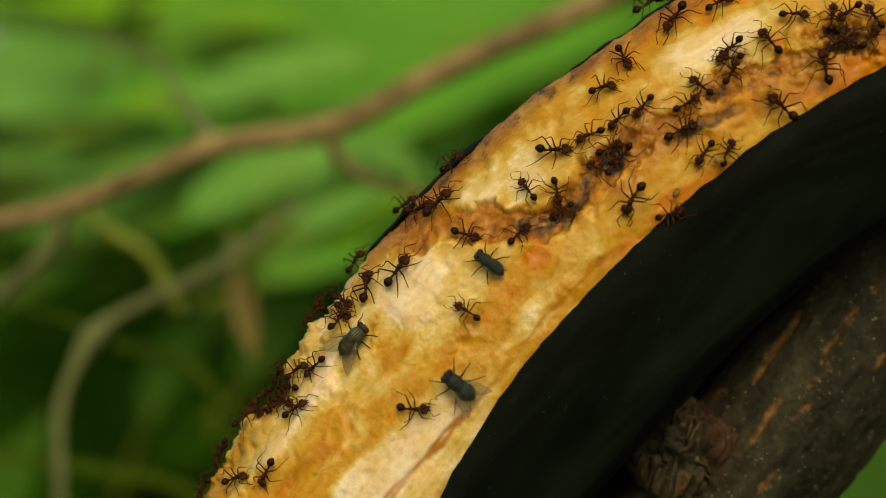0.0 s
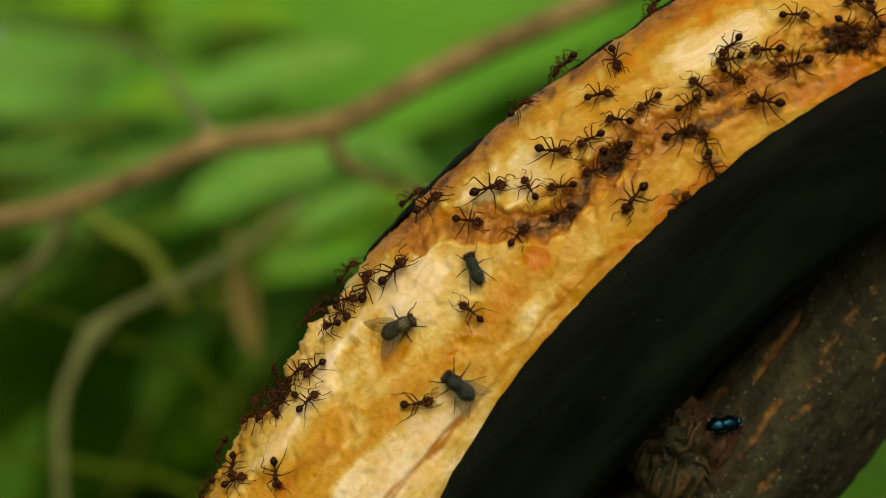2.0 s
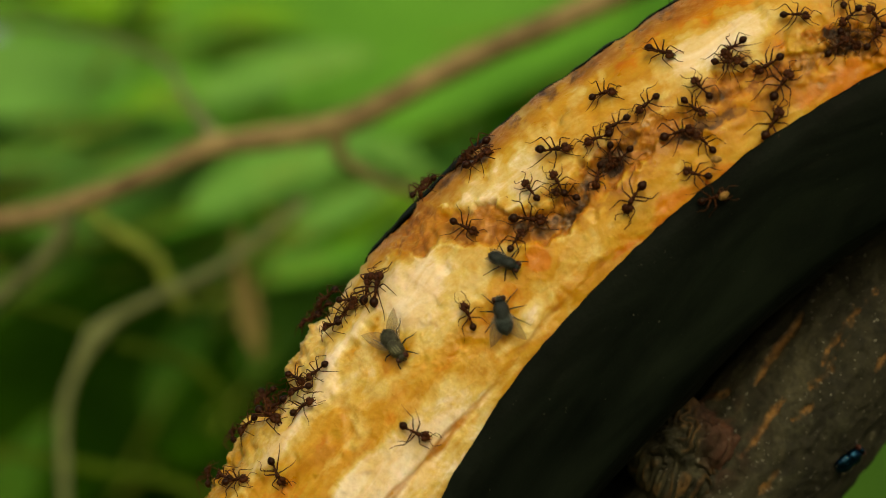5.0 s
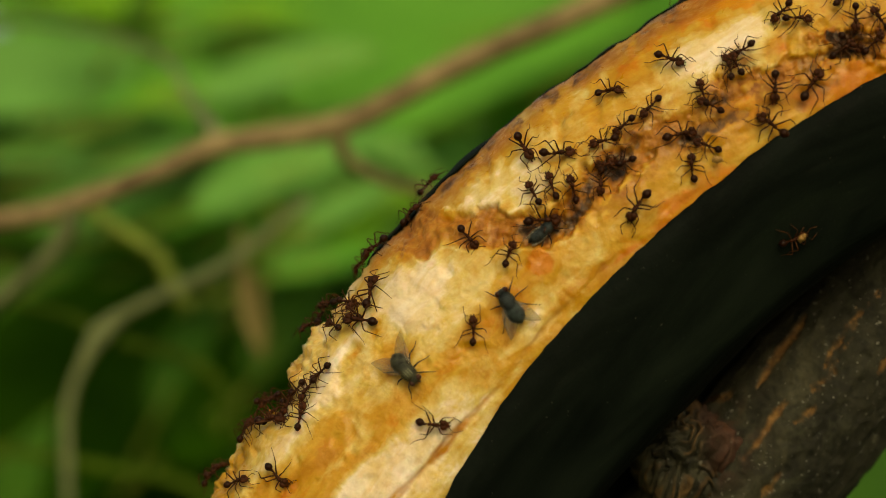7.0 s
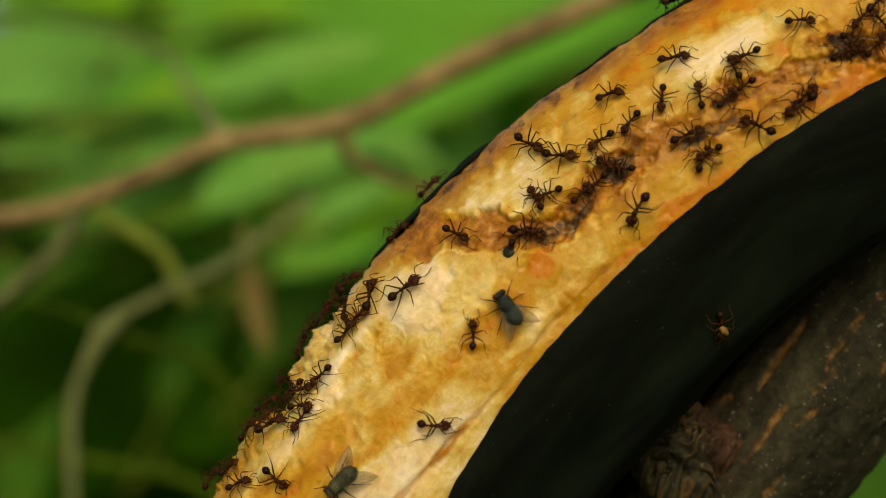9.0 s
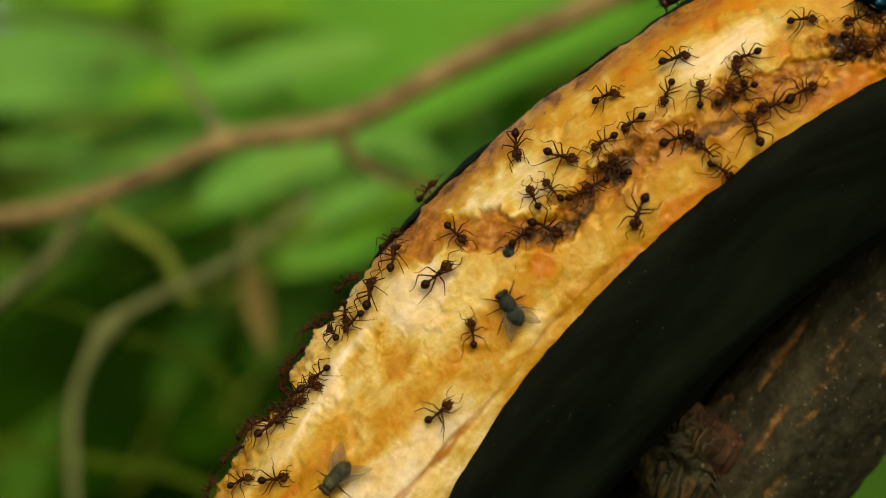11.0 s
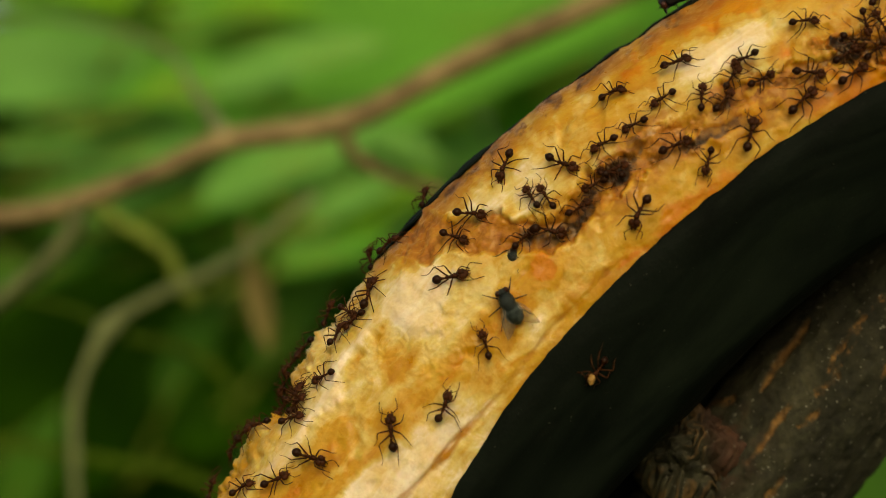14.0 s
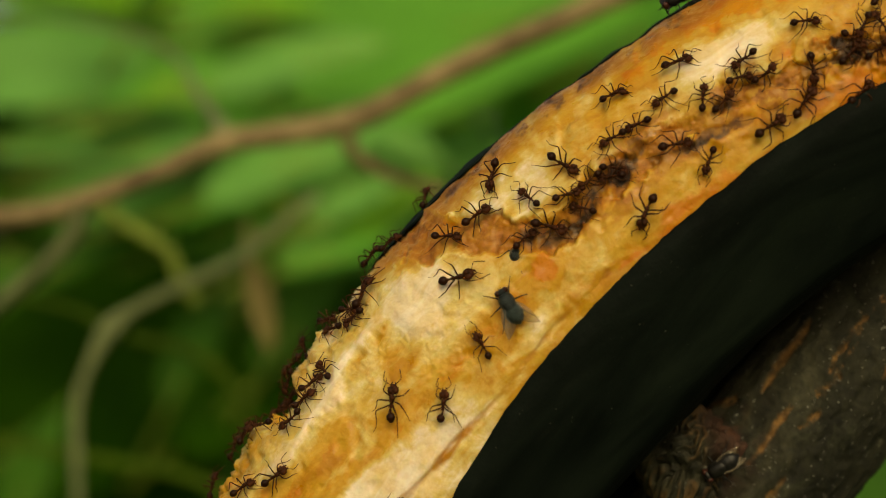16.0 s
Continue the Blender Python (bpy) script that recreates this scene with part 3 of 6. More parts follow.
# ---------------------------------------------------------------- the branch under the fruit
def branch():
    thing = empty("branch")
    tagged(thing, "dark rough-barked branch with rusty cracks and a knot beneath the banana", "branch")
    ax0, az0, ax1, az1 = 77.5, 16.4, 4.9, -66.0
    depth = 20.5
    length = math.hypot(ax1 - ax0, az1 - az0)
    dx, dz = (ax1 - ax0) / length, (az1 - az0) / length
    s = np.linspace(0, 1, 520)[:, None]
    t = np.linspace(0, 2 * math.pi, 260, endpoint=False)[None, :]
    along = s * length + 0 * t
    rad = 9.9 + 0.6 * s + 0 * t + 0.5 * fractal(along * 0.06, t * 1.0, 3, 12)
    ridge = 1 - np.abs(fractal(along * 0.07 + 3, np.sin(t) * 4 + np.cos(t) * 3, 4, 17))
    rad = rad + 0.30 * ridge + 0.16 * fractal(along * 0.5, t * 7, 4, 19) + 0.08 * fractal(along * 1.6, t * 20, 3, 29)
    crack = np.zeros_like(rad)
    flat_x = ax0 + dx * along + dz * rad * np.cos(t)
    flat_z = az0 + dz * along - dx * rad * np.cos(t)
    front = soft(0.0, 0.3, np.sin(t))
    ripple = fractal(flat_x * 0.6, flat_z * 0.6, 5, 23, 0.6)
    flake = soft(-0.25, 0.35, fractal(flat_x * 1.1, flat_z * 1.1, 4, 61, 0.6))
    for line, wide, wild in (([(45.5, -7.6), (43.7, -10.4), (41.2, -13.8), (39.0, -17.3)], 0.46, 0.18), ([(43.2, -18.4), (41.2, -20.8), (39.7, -23.6), (37.3, -26.4)], 0.44, 0.22),
                             ([(55, -4.5), (52.5, -7.5), (51, -8.8), (48.8, -12.0), (47.4, -15.5)], 0.40, 0.55), ([(51.5, -10.5), (49.5, -13), (48.6, -15.6), (46.5, -17.2), (45, -18.4)], 0.42, 0.60),
                             ([(47.5, -17.8), (45.8, -20.4), (43.8, -21.6)], 0.36, 0.5), ([(42.6, -27.5), (40.8, -29.6), (39.8, -31)], 0.32, 0.3), ([(34.5, -13.5), (33.2, -14.8), (31.6, -15.4)], 0.24, 0.3), ([(56, -13), (54.4, -15.4)], 0.26, 0.4), ([(36.4, -17.4), (35.0, -18.6), (33.2, -18.8), (31.4, -20.4)], 0.30, 0.35)):
        gap, part_way, _ = line_distance(flat_x, flat_z, line)
        spindle = wide * (0.12 + np.sin(math.pi * np.clip(part_way, 0, 1)) ** 0.8)
        strength = np.exp(-((gap + wild * ripple) / spindle) ** 4) * soft(0.0, 0.06, part_way) * soft(1.0, 0.94, part_way)
        crack = np.maximum(crack, front * strength * (1 - (1 - flake) * (0.25 + wild)))
    knot = np.exp(-((along - 63) / 6.0) ** 2 - ((t - 0.75) / 0.55) ** 2)
    wrinkle = 1 - 2 * np.abs(fractal(along * 0.22 + 1.5 * fractal(along * 0.12, t * 1.5, 2, 3), t * 4.5, 3, 5))
    rad = rad - 0.35 * crack + 1.6 * knot + 0.8 * knot * wrinkle
    scar = np.exp(-((along - 60) / 5.0) ** 2 - ((t - 1.0) / 0.35) ** 2) * soft(-0.3, 0.5, fractal(along * 0.6, t * 7, 4, 6)) * 0.7
    px = ax0 + dx * along + dz * rad * np.cos(t)
    pz = az0 + dz * along - dx * rad * np.cos(t)
    py = depth - rad * np.sin(t)
    k = (EYE_DISTANCE + py) / EYE_DISTANCE
    bark = grid_mesh("bark", px * k * MM, py * MM, pz * k * MM, BARK, thing, closed=True)
    put_field(bark, "crack", np.clip(crack * 0.85, 0, 1))
    put_field(bark, "scar", np.clip(scar, 0, 1))
    # its way down to the soil, and up to its broken end
    low = [Vector((ax1 + dx * q, depth + sway, az1 + dz * q)) for q, sway in ((-6, 0), (60, 4), (200, 20), (450, 30), (720, 45), (960, 60), (1180, 70))]
    k = (EYE_DISTANCE + depth) / EYE_DISTANCE
    pts = smooth_line([Vector((p.x * k, p.y, p.z * k)) * MM for p in low], 10)
    part("lower_limb", tube(bmesh.new(), pts, np.linspace(10.6, 19, len(pts)) * MM, 24, 0.03, 41), BARK, thing)
    high = [Vector((ax0 - dx * q, depth + sway, az0 - dz * q)) for q, sway in ((-6, 0), (60, 6), (150, 14), (290, 30), (420, 40))]
    pts = smooth_line([Vector((p.x * k, p.y, p.z * k)) * MM for p in high], 10)
    part("upper_limb", tube(bmesh.new(), pts, np.linspace(10.2, 4.5, len(pts)) * MM, 24, 0.03, 42), BARK, thing)
    # the gnarled stump of a side shoot, folded like old skin
    t = np.linspace(0, 2 * math.pi, 220, endpoint=False)[None, :]
    p = np.linspace(0.02, math.pi - 0.02, 120)[:, None]
    nx, ny, nz = np.sin(p) * np.cos(t), -np.cos(p) + 0 * t, np.sin(p) * np.sin(t)
    swirl = 2.2 * nx - 1.2 * nz + 0.9 * fractal(nx * 1.7 + 5, nz * 1.7 + 2 * ny, 3, 111)
    fold = np.abs(np.sin(swirl * 5.6)) ** 0.6
    lump = 1 + 0.20 * fractal(nx * 1.6 + 9, nz * 1.6 + ny, 3, 112) + 0.17 * fold + 0.04 * fractal(nx * 7, nz * 7 + ny * 3, 4, 113)
    sx, sy, sz = 30.6 + 6.0 * nx * lump, 14.0 + 6.0 * ny * lump, -26.6 + 6.2 * nz * lump
    k = (EYE_DISTANCE + sy) / EYE_DISTANCE
    stump = grid_mesh("knot", sx * k * MM, sy * MM, sz * k * MM, BARK, thing, closed=True, label="wrinkled reddish knot")
    put_field(stump, "crack", np.clip(0.34 * soft(0.80, 0.97, fold) * soft(-0.35, 0.3, fractal(nx * 3, nz * 3, 3, 114)), 0, 1))
    put_field(stump, "scar", np.clip(0.6 * soft(0.15, 0.8, nx + 0.3 * nz) * soft(-0.5, 0.4, fractal(nx * 3, nz * 3, 3, 115)) * (0.45 + 0.55 * fold), 0, 1))
    return thing, bark, stump


branch_thing, bark, stump = branch()


# ---------------------------------------------------------------- twigs behind
def line_mm(rows):
    """Rows (x, z, depth, radius) in millimetres on the fruit's plane and behind it."""
    pts = smooth_line([lift(x, z, y) for x, z, y, r in rows], 8)
    radii = np.interp(np.linspace(0, len(rows) - 1, len(pts)), range(len(rows)), [1.08 * r * MM for x, z, y, r in rows])
    return pts, list(radii)


def twig(name, label, lines, material, seed=1):
    thing = empty(name)
    tagged(thing, label, "twig")
    for k, (piece, rows, *own) in enumerate(lines):
        pts, radii = line_mm(rows)
        part(piece, tube(bmesh.new(), pts, radii, 12, 0.06, seed + k), own[0] if own else material, thing)
    return thing


twig("twig", "bare brown twig crossing behind the banana, out of focus", [
    ("stem", [(-330, -75, 165, 4.5), (-150, -24, 160, 3.2), (-75, 1.0, 158, 2.2), (-56, 3.6, 158, 2.1), (-48, 5.4, 158, 2.3), (-38, 9.2, 158, 2.0), (-29, 13.0, 158, 2.4), (-14, 15.6, 158, 2.6), (0.5, 22.8, 158, 2.5), (22, 32.3, 158, 2.55), (50, 44, 160, 2.5), (90, 60, 165, 2.2), (170, 88, 180, 1.5), (230, 120, 190, 0.6)]),
    ("side_shoot", [(-29, 13.5, 158, 2.0), (-33, 19, 175, 0.9), (-36, 23.5, 205, 0.75), (-44, 27, 245, 0.7), (-58, 28.5, 280, 0.7), (-75, 28.5, 300, 0.6)], TWIG_GREY),
    ("side_shoot", [(-13.8, 15.4, 158, 1.8), (-13.5, 12, 160, 1.4), (-10, 9.3, 165, 1.2), (-5, 7.5, 172, 1.0), (2, 5.5, 180, 0.8)]),
    ("side_shoot", [(-48, 5.4, 158, 2.4), (-48.8, 1.5, 160, 2.0), (-52, -2.5, 164, 1.8), (-57, -6.5, 170, 1.7), (-66, -14, 180, 1.5)], TWIG_GREY),
], TWIG, 3)
twig("twig", "greyish forked twig hanging behind the banana, out of focus", [
    ("stem", [(-75, -512, 190, 4.0), (-60, -200, 188, 2.8), (-49, -70, 185, 1.4), (-48.2, -40, 185, 1.15), (-48.5, -29, 185, 1.15), (-48.4, -20.5, 185, 1.15), (-46.6, -15, 185, 1.2), (-44.2, -10.9, 185, 2.2), (-41, -8.3, 185, 1.25), (-34.3, -5, 186, 1.3), (-27.5, -1.6, 190, 1.2), (-18, 6, 200, 1.1)]),
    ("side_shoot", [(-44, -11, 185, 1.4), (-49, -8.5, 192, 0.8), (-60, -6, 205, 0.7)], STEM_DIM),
], TWIG_GREY, 5)
twig("green_stem", "thin yellow-green stem arching behind the banana", [
    ("stem", [(-46, 5, 200, 1.4), (-41, 1.5, 200, 1.5), (-37, -1, 200, 1.5), (-35, -5, 200, 1.6), (-33, -8, 200, 1.3)])], STEM, 7)
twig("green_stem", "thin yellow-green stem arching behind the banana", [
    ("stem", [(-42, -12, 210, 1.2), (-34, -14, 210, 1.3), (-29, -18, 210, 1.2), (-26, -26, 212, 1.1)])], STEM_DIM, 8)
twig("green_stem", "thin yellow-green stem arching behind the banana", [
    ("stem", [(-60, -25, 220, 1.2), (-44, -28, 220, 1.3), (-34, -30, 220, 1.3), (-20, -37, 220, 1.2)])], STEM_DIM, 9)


# ---------------------------------------------------------------- leaves behind
def leaf_blade(bm, length, width, droop=0.15, fold=0.25, seed=0, cols=8, rows=14):
    """A pointed leaf with a midrib, lying along +x with its face to +z."""
    rng = random.Random(seed)
    ph = rng.uniform(0, 6)
    grid = []
    for i in range(rows + 1):
        s = i / rows
        w = width * 0.5 * (math.sin(math.pi * min(1, s ** 0.8)) ** 0.75 if 0 < s < 1 else 0.02)
        line = []
        for j in range(cols + 1):
            q = 2 * j / cols - 1
            line.append(bm.verts.new((s * length, q * w, -droop * length * s * s + fold * abs(q) * w + 0.04 * width * math.sin(ph + 7 * s + 2 * q))))
        grid.append(line)
    for a, b in zip(grid, grid[1:]):
        for j in range(cols):
            bm.faces.new((a[j], b[j], b[j + 1], a[j + 1]))
    return bm


def big_leaf(label, x, z, y, length, width, turn, tip, face, material, seed):
    """A leaf centred at (x, z) on the fruit's plane, y behind; turn: its way in the picture's plane, tip: leaning back, face: rolled about its length."""
    thing = empty("leaf", Matrix.Translation(lift(x, z, y)) @ Matrix.Rotation(radians(-turn), 4, "Y") @ Matrix.Rotation(radians(tip), 4, "Z") @ Matrix.Rotation(radians(76 + face), 4, "X") @ Matrix.Translation((-length * 0.5 * MM, 0, 0)))
    tagged(thing, label, "leaf", "leaves behind the fruit")
    part("blade", leaf_blade(bmesh.new(), length * MM, width * MM, 0.12, 0.22, seed), material, thing)
    part("midrib", tube(bmesh.new(), [(-0.02, 0, 0), (length * 0.5 * MM, 0, -0.03 * length * MM - 0.0004), (length * 0.97 * MM, 0, -0.113 * length * MM)], [0.0011, 0.0009, 0.0003], 6), STEM, thing)
    return thing


GREEN = "broad green leaf in soft daylight behind the banana"
BRIGHT = "sunlit yellow-green leaf behind the banana"
DULL = "dull grey-green leaf behind the banana"
# leaves and dark gaps whose shade is put into the leaf's colour
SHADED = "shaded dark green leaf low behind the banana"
for k, row in enumerate((
        (GREEN, -8, 26, 420, 190, 95, 18, 10, -20, LEAF),
        (GREEN, 10, 34, 520, 230, 120, 35, -15, -30, LEAF),
        (BRIGHT, -22, 37, 470, 150, 55, 12, 0, -35, LEAF_BRIGHT),
        (BRIGHT, -48, 38, 500, 130, 70, 160, 10, -30, LEAF_BRIGHT),
        (DULL, -50, 22, 430, 130, 40, 10, 15, -25, LEAF_PALE),
        (GREEN, -34, 28, 560, 200, 90, -12, 10, -25, LEAF),
        (DULL, -36, 9, 440, 120, 42, 14, -10, -25, LEAF_PALE),
        (GREEN, -20, 4, 470, 110, 50, 20, 10, -20, LEAF),
        (GREEN, -18, 6, 400, 80, 34, 40, -10, -20, LEAF),
        (DULL, -4, 14, 430, 90, 34, -20, 10, -30, LEAF_PALE),
        (DULL, -8, 2, 450, 120, 36, -38, 15, -25, LEAF_PALE),
        (GREEN, 20, 30, 480, 150, 90, 60, 0, -25, LEAF),
        (SHADED, 52, -36, 380, 130, 60, 50, 0, -35, LEAF_HALF_SHADE),
        (SHADED, -55, -30, 440, 60, 26, 70, 0, -25, LEAF_HALF_SHADE),
        (SHADED, -28, -35, 500, 80, 26, 80, 0, -25, LEAF_HALF_SHADE),
        (SHADED, -44, -16, 560, 190, 90, 40, 20, 0, LEAF_SHADE),
        (SHADED, -26, -20, 600, 220, 100, -30, 10, 10, LEAF_SHADE),
        (SHADED, -30, -38, 580, 200, 90, 10, -10, 0, LEAF_SHADE),
        (SHADED, 5, -15, 600, 240, 120, 0, -10, 0, LEAF_SHADE),
        (SHADED, -46.5, 14.8, 350, 58, 11, 14, 5, -10, LEAF_HALF_SHADE),
        # a darkened blade where a shaded gap lies under the bright leaf
        (SHADED, -24.2, 26.2, 400, 46, 9, 6, 5, -10, LEAF_HALF_SHADE),
        (BRIGHT, -25.0, 29.5, 400, 46, 15, 8, 0, -40, LEAF_BRIGHT),
        (BRIGHT, -44, 30.5, 400, 50, 11, -4, 0, -40, LEAF_BRIGHT),
        (DULL, -17.5, 21.5, 415, 80, 36, 22, 10, -28, LEAF_PALE),
        (DULL, -11.0, 10.0, 400, 44, 17, -24, 5, -32, LEAF_PALE),
        # these two blades stand in for the shade under the twig
        (SHADED, -1.5, 15.0, 395, 40, 9, 24, 0, -15, LEAF_HALF_SHADE),
        (SHADED, 20.5, 24.0, 395, 26, 7, 32, 0, -15, LEAF_HALF_SHADE),
        (BRIGHT, -24, 10.2, 400, 32, 12, 18, 0, -38, LEAF_BRIGHT),
        (DULL, -40, 10.5, 405, 60, 18, 16, 0, -30, LEAF_PALE),
        (SHADED, -20.5, 5.0, 390, 26, 9, 30, 0, -20, LEAF_HALF_SHADE),
        (DULL, -46, 13.5, 372, 70, 24, 12, 0, -30, LEAF_PALE),
        (GREEN, -33, 19, 368, 64, 26, 10, 0, -30, LEAF),
        (DULL, -21, 22.5, 365, 60, 22, 20, 0, -30, LEAF_PALE),
        (GREEN, -34, 4.0, 380, 46, 15, 15, 0, -32, LEAF),
        (BRIGHT, -10, 4.5, 340, 36, 19, 30, 0, -32, LEAF_BRIGHT),
        (DULL, -22.5, 9.5, 350, 56, 24, 25, 0, -30, LEAF_PALE),
        (DULL, -9, 12.5, 372, 44, 16, -20, 0, -30, LEAF_PALE),
        (GREEN, -22, 1.5, 385, 32, 12, 60, 0, -32, LEAF),
        (SHADED, -20, -8, 400, 60, 30, 60, 0, -30, LEAF_HALF_SHADE),
        (SHADED, -27, -19, 410, 70, 30, 40, 0, 0, LEAF_SHADE),
        (BRIGHT, -13, 8.5, 375, 54, 22, 38, 0, -32, LEAF_PALE),
        (GREEN, -15.5, -1.5, 330, 40, 13, 20, 0, -32, LEAF),
        (GREEN, -11.5, -3.5, 345, 34, 16, -35, 0, -32, LEAF_HALF_SHADE),
        (DULL, -17.5, 2.5, 352, 40, 12, 48, 0, -32, LEAF_PALE),
        (SHADED, -50, -3, 395, 40, 16, 30, 0, -30, LEAF_HALF_SHADE),
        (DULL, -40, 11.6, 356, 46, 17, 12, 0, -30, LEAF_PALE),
        (SHADED, -39.6, 31.0, 392, 24, 8, 62, 0, -20, LEAF_HALF_SHADE),
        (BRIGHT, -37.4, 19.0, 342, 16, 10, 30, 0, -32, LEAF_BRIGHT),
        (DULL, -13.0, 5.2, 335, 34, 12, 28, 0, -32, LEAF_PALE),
        (SHADED, -33, -12, 420, 60, 20, 65, 0, -20, LEAF_HALF_SHADE))):
    big_leaf(*row, 20 + k)

thing = empty("dry_leaf", Matrix.Translation(lift(-26.4, -2.0, 215)) @ Matrix.Rotation(radians(78), 4, "Y") @ Matrix.Rotation(radians(80), 4, "X"))
tagged(thing, "withered tan leaf hanging from a twig", "leaf")
part("blade", leaf_blade(bmesh.new(), 0.024, 0.0062, 0.05, 0.9, 5), DRY, thing)
part("stalk", tube(bmesh.new(), [(-0.008, 0.001, 0), (0, 0, 0), (0.022, 0, -0.001)], [0.0007, 0.0008, 0.0003], 6), DRY, thing)


def shrub(x, y, wide, top, count, seed):
    """A bush at (x, y): woody stems from the soil and a ragged crown of leaves."""
    rng = random.Random(seed)
    thing = empty("shrub", Matrix.Translation((x, y, -0.9)))
    tagged(thing, "leafy green shrub in the blurred distance", "shrub", "shrubs round the place")
    height = top + 0.9
    for k in range(5):
        turn = rng.uniform(0, 6.28)
        reach = rng.uniform(0.3, 0.8) * wide
        pts = smooth_line([(0.03 * math.cos(turn), 0.03 * math.sin(turn), -0.06), (0.3 * reach * math.cos(turn), 0.3 * reach * math.sin(turn), height * 0.35),
                           (0.7 * reach * math.cos(turn + 0.3), 0.7 * reach * math.sin(turn + 0.3), height * 0.65), (reach * math.cos(turn + 0.4), reach * math.sin(turn + 0.4), height * 0.92)], 5)
        part("stem", tube(bmesh.new(), pts, np.linspace(0.014, 0.003, len(pts)), 7, 0.08, seed + k), TWIG, thing)
    verts, faces = [], []
    for k in range(count):
        p = Vector((rng.gauss(0, 1), rng.gauss(0, 1), rng.gauss(0, 1))).normalized() * rng.uniform(0.25, 1.0) ** 0.5
        lumpy = 1 + 0.35 * noise.noise(p * 2.3 + Vector((seed, 0, 0)))
        p = Vector((p.x * wide * lumpy, p.y * wide * lumpy, height * 0.56 + p.z * height * 0.46 * lumpy))
        size = rng.uniform(0.06, 0.13)
        m = Matrix.Translation(p) @ Euler((rng.uniform(-0.7, 0.9), rng.uniform(-0.6, 0.6), rng.uniform(0, 6.28))).to_matrix().to_4x4()
        n = len(verts)
        verts += [m @ Vector(q) for q in ((0, 0, 0), (size * 0.35, size * 0.26, size * 0.06), (size * 0.7, size * 0.2, 0), (size, 0, -size * 0.16), (size * 0.7, -size * 0.2, 0), (size * 0.35, -size * 0.26, size * 0.06))]
        faces += [(n, n + 1, n + 2, n + 3), (n, n + 3, n + 4, n + 5)]
    me = bpy.data.meshes.new("crown")
    me.from_pydata(verts, [], faces)
    me.materials.append(LEAF_HALF_SHADE)
    crown = new("crown", me)
    crown.parent = thing
    tagged(crown)


for k, row in enumerate(((-0.32, 1.15, 0.36, 0.30, 700), (0.18, 1.25, 0.38, 0.36, 750), (0.62, 1.35, 0.36, 0.28, 600), (-0.78, 1.45, 0.38, 0.34, 600), (-0.1, 1.85, 0.45, 0.62, 800), (0.6, 2.1, 0.45, 0.6, 600), (-0.75, 2.2, 0.45, 0.62, 600),
                         (1.7, 1.2, 0.4, 0.3, 350), (2.1, 0.1, 0.45, 0.4, 350), (1.7, -1.3, 0.4, 0.15, 300), (0.5, -2.2, 0.45, 0.1, 300), (-0.9, -2.1, 0.4, 0.1, 300), (-2.0, -1.0, 0.45, 0.2, 300), (-2.2, 0.4, 0.45, 0.35, 350), (-1.7, 1.6, 0.4, 0.3, 350))):
    shrub(*row, 60 + 7 * k)


def ground():
    bm = bmesh.new()
    n = 60
    grid = []
    for i in range(n + 1):
        row = []
        for j in range(n + 1):
            px, py = ((2 * i / n - 1) ** 3) * 60, ((2 * j / n - 1) ** 3) * 60
            row.append(bm.verts.new((px, py, -0.9 + 0.05 * noise.noise((px * 1.5, py * 1.5, 0)))))
        grid.append(row)
    for i in range(n):
        for j in range(n):
            bm.faces.new((grid[i][j], grid[i + 1][j], grid[i + 1][j + 1], grid[i][j + 1]))
    return tagged(part("ground", bm, SOIL), "unseen soil with low weeds, lightened to bounce green light up", "ground", kind="structure")


ground()


# ---------------------------------------------------------------- insects
def surface(ob):
    me = ob.data
    return BVHTree.FromPolygons([v.co for v in me.vertices], [tuple(p.vertices) for p in me.polygons])


SURFACES = [surface(flesh), surface(skin), surface(bark), surface(stump)]
LENS = Vector((0, -EYE_DISTANCE * MM, 0))


def touch(x, z):
    """Where the line of sight through (x, z) of the fruit's plane meets fruit or branch; at an outline, the nearest place on the fruit."""
    way = (lift(x, z, 0) - LENS).normalized()
    best = None
    for tree in SURFACES:
        p, n, _, d = tree.ray_cast(LENS, way)
        if p is not None and (best is None or d < best[2]):
            best = (p, n, d)
    if best is None:
        q = lift(x, z, FRUIT_DEPTH)
        for tree in SURFACES:
            p, n, _, d = tree.find_nearest(q)
            if best is None or d < best[2]:
                best = (p, n, d)
        off = q - best[0]
        n = (off.normalized() + Vector((0, -0.25, 0))).normalized()
        return best[0] + off.normalized() * min(off.length, 0.002) * 0.2 + Vector((0, 0.0015, 0)), n
    p, n = best[0], best[1]
    return p, n if n.dot(way) < 0 else -n


def stand(x, z, heading, above=0.0):
    """The pose of an insect at (x, z), in millimetres on the fruit's plane, facing heading (degrees, 0 to +x, 90 upwards)."""
    p, n = touch(x, z)
    up = n.copy()
    for dx, dz in ((0.9, 0), (-0.9, 0), (0, 0.9), (0, -0.9)):
        up += touch(x + dx, z + dz)[1]
    up = (up.normalized() + Vector((0, -0.25, 0))).normalized()
    h = radians(heading)
    fore = Vector((math.cos(h), 0, math.sin(h)))
    fore = (fore - up * fore.dot(up)).normalized()
    side = up.cross(fore)
    m = Matrix((fore, side, up)).transposed().to_4x4()
    m.translation = p + up * above * MM
    return m


